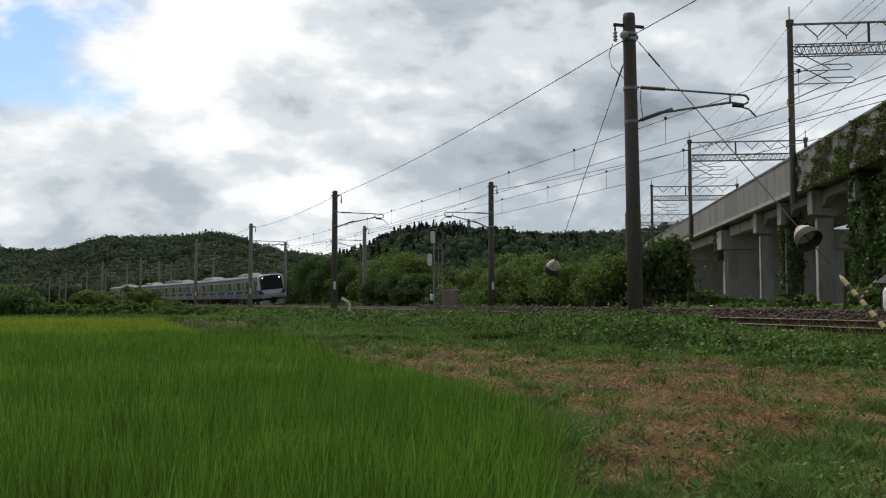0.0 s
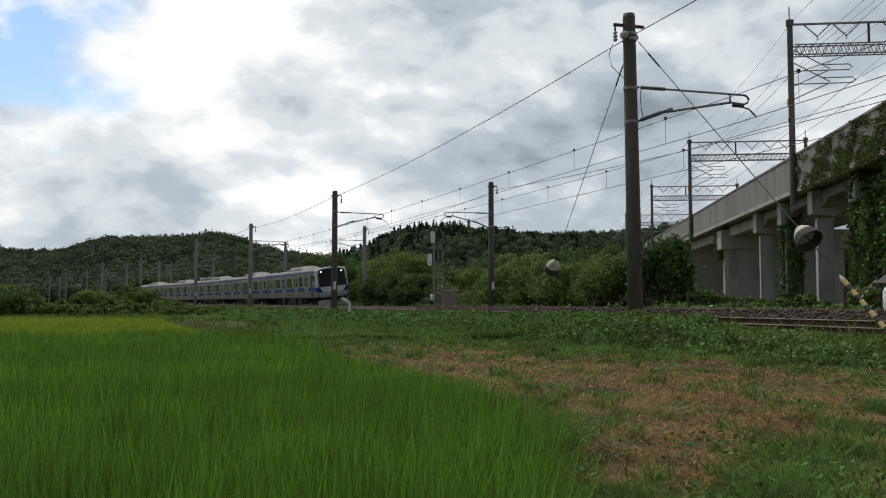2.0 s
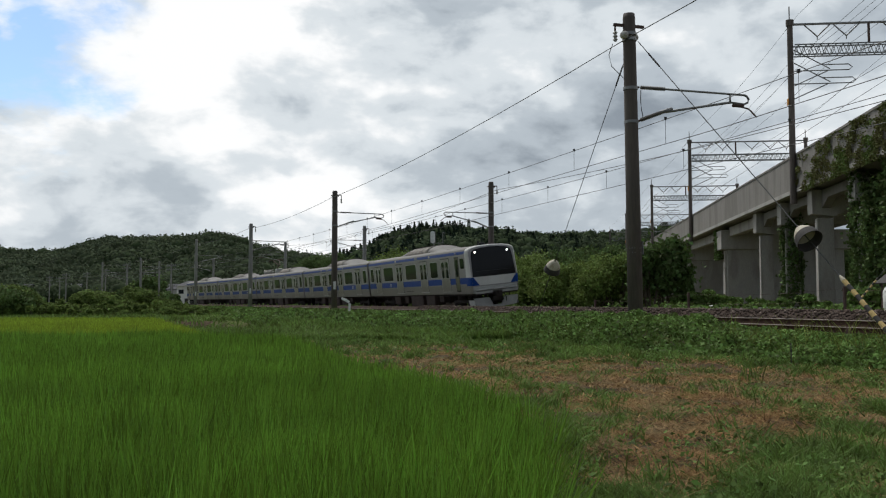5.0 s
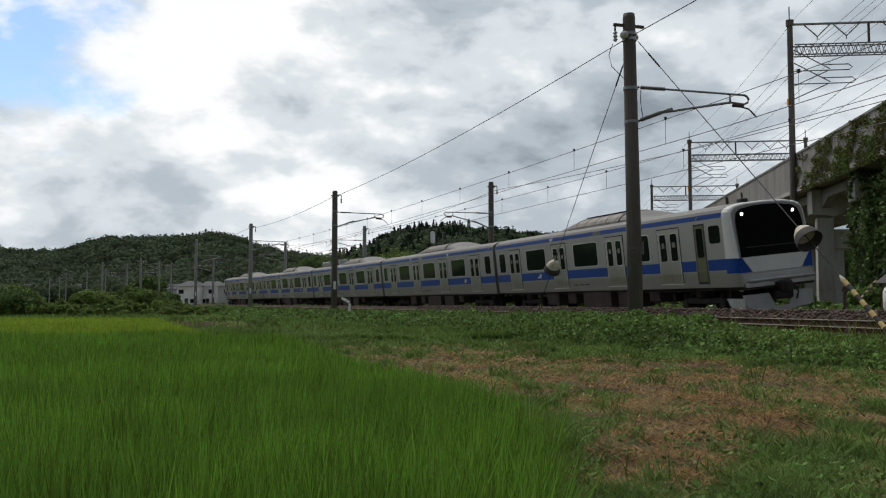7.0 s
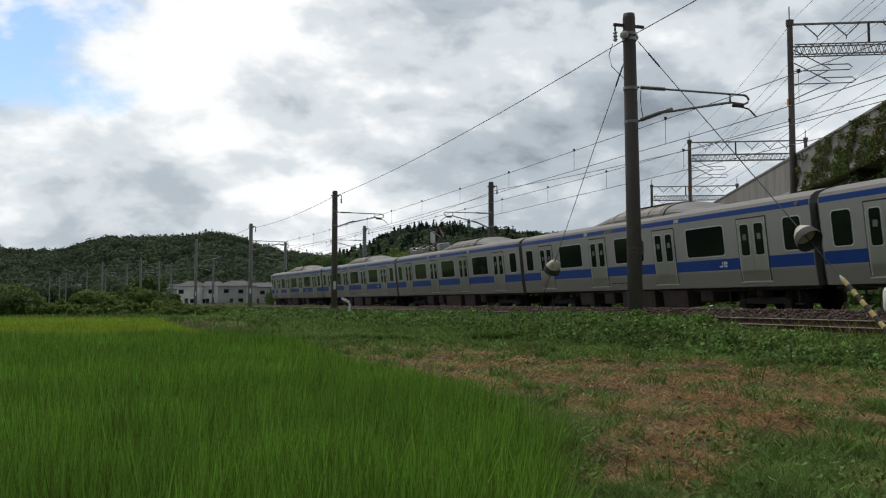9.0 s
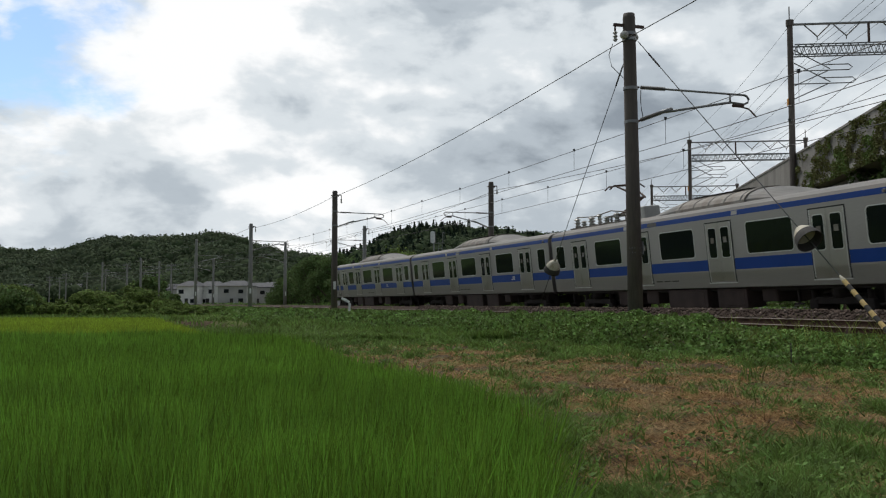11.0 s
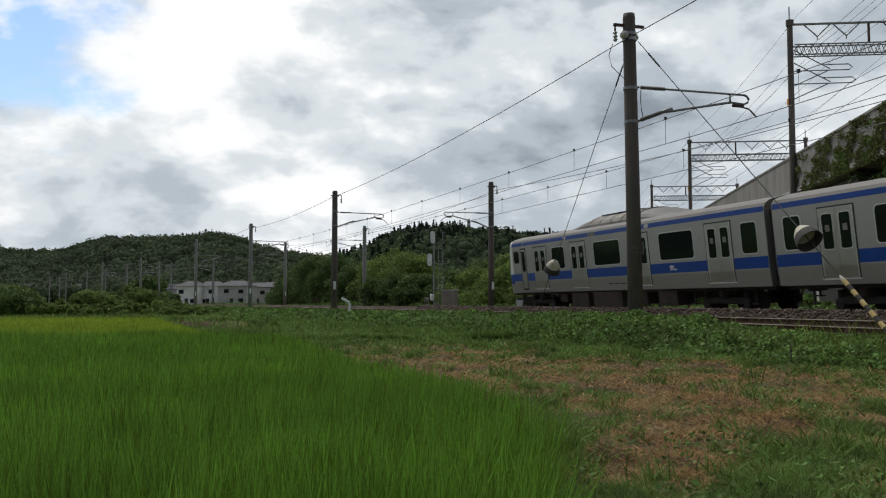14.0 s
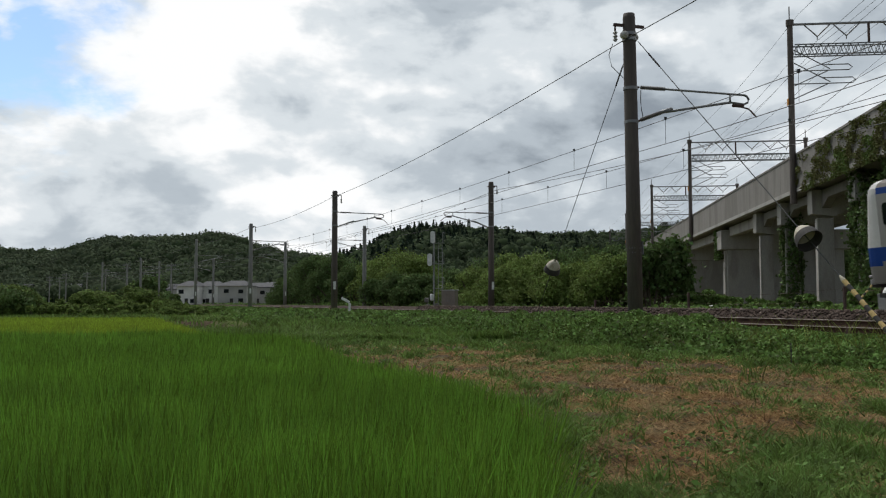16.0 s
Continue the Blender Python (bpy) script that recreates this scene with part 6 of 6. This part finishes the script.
# ---- guy wires of the big pole ----
def guy_wire(top, foot, bell_at, tilt_label, striped):
    t = thing("guy_wire", "steel guy wire with a bell-shaped vine guard" + (" and striped sleeve" if striped else ""), "guy wire", group="guy wires of the big pole")
    top, foot = Vector(top), Vector(foot)
    bm = bmesh.new()
    rod(bm, top, foot, 0.011, n=6)
    part("cable", bm, M["wire"], t)
    bm = bmesh.new()
    rod(bm, top.lerp(foot, 0.06), top.lerp(foot, 0.12), 0.022, n=8)
    part("strain_insulator", bm, M["dark"], t)
    d = (foot - top).normalized()
    c = top.lerp(foot, bell_at)
    # the guard: a cone open below, with a dark lower band
    n = 24
    for nm, mat, prof in (("guard_cone", M["cream"], [(-0.20, 0.05), (-0.17, 0.10), (-0.05, 0.19), (0.03, 0.225)]), ("guard_skirt", M["dark"], [(0.03, 0.227), (0.12, 0.25), (0.22, 0.265)])):
        bm = bmesh.new()
        q = d.to_track_quat("Z", "Y").to_matrix()
        rows = []
        for s, r in prof + [(s, r - 0.012) for s, r in prof[::-1]]:
            rows.append([bm.verts.new(c + q @ Vector((r * math.cos(2 * math.pi * i / n), r * math.sin(2 * math.pi * i / n), s))) for i in range(n)])
        for a, b in zip(rows, rows[1:] + rows[:1]):
            for i in range(n):
                bm.faces.new((a[i], a[(i + 1) % n], b[(i + 1) % n], b[i]))
        part(nm, bm, mat, t, "yellowed plastic cone" if nm == "guard_cone" else "black lower rim", smooth=False)
    if striped:
        a, b = 0.838, 0.995
        k = 13
        for i in range(k):
            bm = bmesh.new()
            u0, u1 = a + (b - a) * i / k, a + (b - a) * (i + 1) / k
            rod(bm, top.lerp(foot, u0), top.lerp(foot, u1), 0.045, n=12)
            part("sleeve_band", bm, M["yellow"] if i % 2 == 0 else M["dark"], t, "faded yellow band" if i % 2 == 0 else "faded black band")
        bm = bmesh.new()
        rod(bm, top.lerp(foot, a - 0.012), top.lerp(foot, a), 0.02, 0.05, n=10)
        part("sleeve_cap", bm, M["cream"], t)


HEAD = track(-15.2, 6.7)
guy_wire((HEAD.x - 0.05, HEAD.y + 0.12, 7.25), tuple(track(-8.3, 6.6, -0.3)), 0.757, "", False)
guy_wire((HEAD.x + 0.12, HEAD.y - 0.12, 7.3), (7.86, 15.6, -0.5), 0.718, "", True)


def far_stay():
    """A stay beyond the tracks with a striped sleeve, and the covered tank beside it."""
    t = thing("guy_wire", "steel stay with a yellow and black sleeve beyond the tracks", "guy wire", group="guy wires of the big pole")
    foot, top = Vector((at(1520, 34), 34, 0.45)), Vector((at(1610, 34), 34, 2.65))
    bm = bmesh.new()
    rod(bm, foot, top, 0.012, n=6)
    part("cable", bm, M["wire"], t)
    for i in range(9):
        bm = bmesh.new()
        rod(bm, foot.lerp(top, 0.042 * i), foot.lerp(top, 0.042 * (i + 1)), 0.035, n=10)
        part("sleeve_band", bm, M["yellow"] if i % 2 else M["dark"], t, "faded yellow band" if i % 2 else "faded black band")
    bm = bmesh.new()
    rod(bm, (foot.x, foot.y, -0.6), foot, 0.03, n=6)
    part("anchor_rod", bm, M["steel_dark"], t)
    t = thing("shelter", "pale rounded tank under a dark sloping roof", "shelter", m=pose(at(1592, 36), 36, -0.55))
    bm = bmesh.new()
    lathe(bm, (0, 0, 0.5), (0, 0, 1.7), [(0, 0.55), (0.1, 0.62), (0.7, 0.62), (0.9, 0.5), (1, 0.25)], 20)
    part("tank", bm, M["signwhite"], t, "white tank", smooth=True)
    bm = bmesh.new()
    box(bm, 0, 0, 0, 2.2, 1.8, 0.06, pose(0.3, 0, 2.35, 0, -38, 0), bevel=0.01)
    part("roof", bm, M["dark"], t, "dark sloping roof sheet")
    for x, y in ((-0.35, -0.75), (-0.35, 0.75), (0.95, -0.75), (0.95, 0.75)):
        bm = bmesh.new()
        rod(bm, (x, y, 0), (x, y, 2.35 + (x - 0.3) * 0.78), 0.04, n=6)
        part("post", bm, M["steel_dark"], t)
    bm = bmesh.new()
    box(bm, 0, 0, 0.25, 1.3, 1.3, 0.5, bevel=0.03)
    part("plinth", bm, M["concrete"], t)


far_stay()


# ---- signal, cabinet, markers, posts ----
def signal():
    t = thing("railway_signal", "signal mast with two white-backed heads and ladder", "railway signal", m=pose(at(768, 67.0), 67.0, -0.4, 0, 0, -14))
    H = 5.9
    bm = bmesh.new()
    rod(bm, (0, 0, 0), (0, 0, H), 0.075, 0.06, 10)
    part("mast", bm, M["steel"], t)
    for x, z in ((-0.05, H - 0.35), (-0.28, H - 2.0)):
        bm = bmesh.new()
        prism(bm, rounded(-0.17, 0.17, -0.46, 0.46, 0.165, 6), -0.10, -0.04, lambda u, v, d, x=x, z=z: (x + u, d - 0.1, z + v))
        h = part("signal_head", bm, M["signwhite"], t, "white oval backing board")
        bm = bmesh.new()
        box(bm, x, 0.02, z, 0.26, 0.26, 0.85, bevel=0.04)
        for dz in (-0.27, 0, 0.27):
            rod(bm, (x, 0.1, z + dz), (x, 0.42, z + dz), 0.11, n=10)
        put("lamp_case", finish("lamp_case", bm, M["dark"]), h)
        bm = bmesh.new()
        box(bm, x / 2, 0, z - 0.3, abs(x) + 0.2, 0.06, 0.06)
        put("clamp", finish("clamp", bm, M["steel"]), h)
    for i in range(16):
        bm = bmesh.new()
        rod(bm, (0.33, 0, 0.5 + 0.3 * i), (0.62, 0, 0.5 + 0.3 * i), 0.014, n=5)
        part("rung", bm, M["steel"], t)
    for x in (0.33, 0.62):
        bm = bmesh.new()
        rod(bm, (x, 0, 0.0), (x, 0, 5.2), 0.022, n=6)
        part("ladder_rail", bm, M["steel"], t)
    for z in (1.8, 3.6, 5.1):
        bm = bmesh.new()
        box(bm, 0.35, 0, z, 0.75, 0.45, 0.035)
        rod(bm, (0.7, 0.2, z), (0.7, 0.2, z + 0.8), 0.016, n=5)
        rod(bm, (0.7, -0.2, z), (0.7, -0.2, z + 0.8), 0.016, n=5)
        rod(bm, (0.7, -0.2, z + 0.8), (0.7, 0.2, z + 0.8), 0.016, n=5)
        part("platform", bm, M["steel"], t)
    bm = bmesh.new()
    lathe(bm, (-0.12, -0.1, 0.9), (-0.12, -0.1, 1.4), [(0, 0.1), (0.15, 0.16), (0.85, 0.16), (1, 0.1)], 10)
    part("junction_case", bm, M["signwhite"], t)
    for x, z in ((-0.42, 0.3), (-0.5, 0.75), (-0.3, 0.1), (0.3, 0.35)):
        bm = bmesh.new()
        box(bm, x, -0.2, z + 0.2, 0.28, 0.25, 0.34, bevel=0.05)
        part("small_case", bm, M["insulator"], t)


signal()


def cabinet():
    t = thing("relay_cabinet", "grey painted steel relay cabinet beside the track", "cabinet", m=pose(at(796, 64), 64, -0.35, 0, 0, -18))
    bm = bmesh.new()
    box(bm, 0, 0, 0.80, 1.0, 0.7, 1.5, bevel=0.02)
    part("body", bm, M["beige"], t)
    bm = bmesh.new()
    box(bm, 0, 0, 1.58, 1.1, 0.8, 0.06, bevel=0.01)
    part("lid", bm, M["skirt"], t)
    for x in (-0.25, 0.25):
        bm = bmesh.new()
        box(bm, x, -0.36, 0.8, 0.47, 0.02, 1.36)
        d = part("door", bm, M["beige"], t)
        bm = bmesh.new()
        box(bm, x * 0.3, -0.385, 0.85, 0.03, 0.03, 0.14)
        put("handle", finish("handle", bm, M["steel"]), d)
    bm = bmesh.new()
    box(bm, 0, 0, 0.0, 1.1, 0.8, 0.2)
    part("plinth", bm, M["concrete"], t)


cabinet()


def marker():
    t = thing("track_marker", "white painted post with a sloping pointer board", "marker post", m=pose(at(619, 50), 50, -0.3, 0, 0, 0))
    bm = bmesh.new()
    box(bm, 0, 0, 0.25, 0.12, 0.1, 0.75, bevel=0.02)
    part("post", bm, M["signwhite"], t)
    bm = bmesh.new()
    box(bm, 0, 0, 0, 0.5, 0.06, 0.13, pose(-0.22, -0.05, 0.80, 0, 27, 0), bevel=0.01)
    part("pointer", bm, M["signwhite"], t)


marker()


def post(x, y, top, base, label, mat, r=0.045):
    bm = bmesh.new()
    box(bm, 0, 0, (top - base) / 2, r * 2, r * 1.4, top - base, bevel=0.006)
    box(bm, 0, 0, (top - base) - 0.12, r * 2.6, r * 1.8, 0.05)
    ob = new("post", finish("post", bm, mat))
    ob.matrix_basis = pose(x, y, base, 0, 0, 20)
    return tagged(ob, label, "post", group="posts by the railway")


for px, depth, top, base in ((1494, 30.0, 0.89, -0.45), (1218, 38.0, 0.78, -0.45), (1053, 44, 0.5, -0.45), (1499, 18.0, -0.15, -0.75), (1468, 18.3, -0.2, -0.75)):
    post(at(px, depth), depth, top, base, "rusty old-rail fence post with wire", M["steel_dark"])
post(at(1397, 14.5), 14.5, -0.28, -0.7, "thin dark stake in the grass", M["dark"], 0.009)


def fence_wire():
    t = thing("fence_wire", "slack rusty wires strung between the fence posts", "wire")
    pts = [(at(1053, 44), 44, 0.45), (at(1218, 38.0), 38.0, 0.72), (at(1494, 30.0), 30.0, 0.83), (at(1750, 25.0), 25.0, 0.8)]
    for a, b in zip(pts, pts[1:]):
        for dz in (0, -0.35):
            bm = bmesh.new()
            tube(bm, sag(Vector(a) + Vector((0, 0, dz)), Vector(b) + Vector((0, 0, dz)), 0.12), 0.0035, 4)
            part("strand", bm, M["steel_dark"], t)


fence_wire()


def cable_trough():
    t = thing("cable_trough", "pale concrete cable trough under the viaduct", "cable trough", m=pose(at(1365, 47.5), 47.5, -0.42, 0, 0, -4))
    for i in range(12):
        bm = bmesh.new()
        box(bm, -4.2 + 0.72 * i, 0, 0.2, 0.70, 0.34, 0.26, bevel=0.015)
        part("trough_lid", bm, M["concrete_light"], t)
    t = thing("handrail", "pale steel handrail under the viaduct", "handrail", m=pose(at(1365, 46.3), 46.3, -0.4, 0, 0, -4))
    for i in range(5):
        bm = bmesh.new()
        rod(bm, (-3.6 + 1.8 * i, 0, 0), (-3.6 + 1.8 * i, 0, 0.5), 0.025, n=6)
        part("stanchion", bm, M["steel"], t)
    bm = bmesh.new()
    rod(bm, (-3.8, 0, 0.5), (3.8, 0, 0.5), 0.03, n=8)
    part("rail", bm, M["steel"], t)


cable_trough()


def small_dome():
    t = new("tarpaulin_heap")
    bm = bmesh.new()
    lathe(bm, (0, 0, 0), (0, 0, 0.9), [(0, 1.0), (0.3, 0.98), (0.6, 0.8), (0.85, 0.5), (1, 0.1)], 18)
    part("cover", bm, M["signwhite"], t, smooth=True)
    t.matrix_basis = pose(at(1272, 66), 66, -0.35)
    tagged(t, "rounded white sheet-covered heap under the viaduct", "tarpaulin heap")


small_dome()


# ---- houses ----
def house(px, depth, w, d, h, turn, wall, label, roof="gable", windows=((-0.25, 0.72), (0.25, 0.72), (0.1, 0.25)), rise=1.5):
    t = thing("house", label, "house", group="houses of the village", m=pose(at(px, depth), depth, -0.5, 0, 0, turn))
    bm = bmesh.new()
    box(bm, 0, 0, h / 2, w, d, h)
    part("wall", bm, wall, t)
    bm = bmesh.new()
    o = 0.45
    if roof == "hip":
        vs = [bm.verts.new(q) for q in ((-w / 2 - o, -d / 2 - o, h), (w / 2 + o, -d / 2 - o, h), (w / 2 + o, d / 2 + o, h), (-w / 2 - o, d / 2 + o, h), (-w / 4, 0, h + rise), (w / 4, 0, h + rise))]
        for f in ((0, 1, 5, 4), (1, 2, 5), (2, 3, 4, 5), (3, 0, 4), (3, 2, 1, 0)):
            bm.faces.new([vs[i] for i in f])
    else:
        prism(bm, [(-d / 2 - o, h - 0.1), (0, h + rise), (d / 2 + o, h - 0.1), (d / 2 + o, h + 0.08), (0, h + rise + 0.2), (-d / 2 - o, h + 0.08)], -w / 2 - o, w / 2 + o, lambda u, v, q: (q, u, v))
        prism(bm, [(-d / 2, h - 0.02), (d / 2, h - 0.02), (0, h + rise - 0.02)], -w / 2 + 0.02, w / 2 - 0.02, lambda u, v, q: (q, u, v))
    part("roof", bm, M["tile"], t)
    for u, v in windows:
        bm = bmesh.new()
        box(bm, u * w, -d / 2 - 0.03, v * h, 1.5, 0.08, 1.2)
        wd = part("window", bm, M["skirt"], t)
        bm = bmesh.new()
        box(bm, u * w, -d / 2 - 0.08, v * h, 1.3, 0.03, 1.0)
        put("pane", finish("pane", bm, M["glass"]), wd)
    bm = bmesh.new()
    box(bm, -0.02 * w, -d / 2 - 0.04, 1.0, 0.9, 0.06, 2.0)
    part("door", bm, M["dark"], t)


house(341, 250, 5.6, 8, 5.3, -6, M["plaster"], "white two-storey house with grey tiled roof", "hip", ((-0.28, 0.72), (0.3, 0.25)))
house(378, 254, 7.0, 8, 5.3, -6, M["plaster"], "white two-storey house with grey tiled roof", "hip", ((-0.3, 0.72), (0.12, 0.74), (-0.2, 0.25)))
house(421, 250, 8.0, 9, 5.4, -6, M["plaster_grey"], "grey two-storey house with dark hipped roof", "hip", ((-0.2, 0.74), (0.3, 0.72), (0.3, 0.28)))
house(466, 262, 12, 9, 5.2, -6, M["plaster_grey"], "long grey house behind bushes", "gable", ((-0.3, 0.72), (0.1, 0.72)), 1.2)
house(515, 280, 14, 9, 6.2, -4, M["plaster"], "pale industrial shed with low roof", "gable", ((-0.3, 0.8),), 0.8)
house(318, 285, 6, 7, 5.0, 5, M["plaster_grey"], "grey house partly behind poles", "gable", ((0.1, 0.7),))
house(118, 300, 9, 8, 4.7, 12, M["plaster"], "village house with pale walls behind the vines", "gable", ((0, 0.6),), 2.2)
house(80, 320, 12, 7, 5.2, 0, M["plaster"], "village house with pale walls behind the vines", "gable", ((0.2, 0.6),), 1.0)
house(42, 300, 7, 8, 4.4, -20, M["plaster"], "village house with pale walls behind the vines", "gable", ((0, 0.6),), 2.4)


def service_pole(px, depth, top, label="grey utility pole with crossarms in the village"):
    t = thing("utility_pole", label, "utility pole", group="utility poles of the village", m=pose(at(px, depth), depth, -0.5))
    bm = bmesh.new()
    rod(bm, (0, 0, 0), (0, 0, top), 0.2, 0.14, 8)
    part("shaft", bm, M["pole_grey"], t)
    for z in (top - 0.5, top - 1.3):
        bm = bmesh.new()
        box(bm, 0, 0, z, 2.0, 0.12, 0.12)
        for x in (-0.9, -0.4, 0.4, 0.9):
            rod(bm, (x, 0, z), (x, 0, z + 0.3), 0.07, n=6)
        part("crossarm", bm, M["steel"], t)


for px, depth, top in ((303, 190, 9.0), (187, 230, 9.4), (117, 240, 8.6), (224, 225, 10.5), (154, 260, 9.5), (106, 255, 8.0), (88, 280, 9.0), (306, 200, 5.0)):
    service_pole(px, depth, top)


# ---- ballast stones near the camera ----
def ballast_stones():
    n = 20000
    s = -30 + 48 * RNG.uniform(0, 1, n) ** 1.3
    lat = np.where(RNG.uniform(0, 1, n) < 0.6, RNG.uniform(0.9, 3.3, n), RNG.uniform(-2.4, 6.3, n))
    a = TH + CURVE * s
    x, y = CX + np.cos(a) * (RAD - lat), CY + np.sin(a) * (RAD - lat)
    z = np.interp(lat, [b[0] for b in BED], [b[1] for b in BED]) + 0.015
    r = RNG.uniform(0.03, 0.06, n)
    dirs = np.array([(1, 0, 0), (-1, 0, 0), (0, 1, 0), (0, -1, 0), (0, 0, 1), (0, 0, -1)], float)
    v = np.stack([x, y, z], 1)[:, None, :] + dirs[None] * (r[:, None, None] * RNG.uniform(0.6, 1.3, (n, 6, 1))) + RNG.normal(0, 0.008, (n, 6, 3))
    f = np.array([(0, 2, 4), (2, 1, 4), (1, 3, 4), (3, 0, 4), (2, 0, 5), (1, 2, 5), (3, 1, 5), (0, 3, 5)])
    ff = (np.arange(n) * 6)[:, None, None] + f[None]
    stuff("ballast_stones", [(v.reshape(-1, 3), ff.reshape(-1, 3))], M["stone"], "loose brown and grey crushed stones between the rails", "ballast")


ballast_stones()


motions()
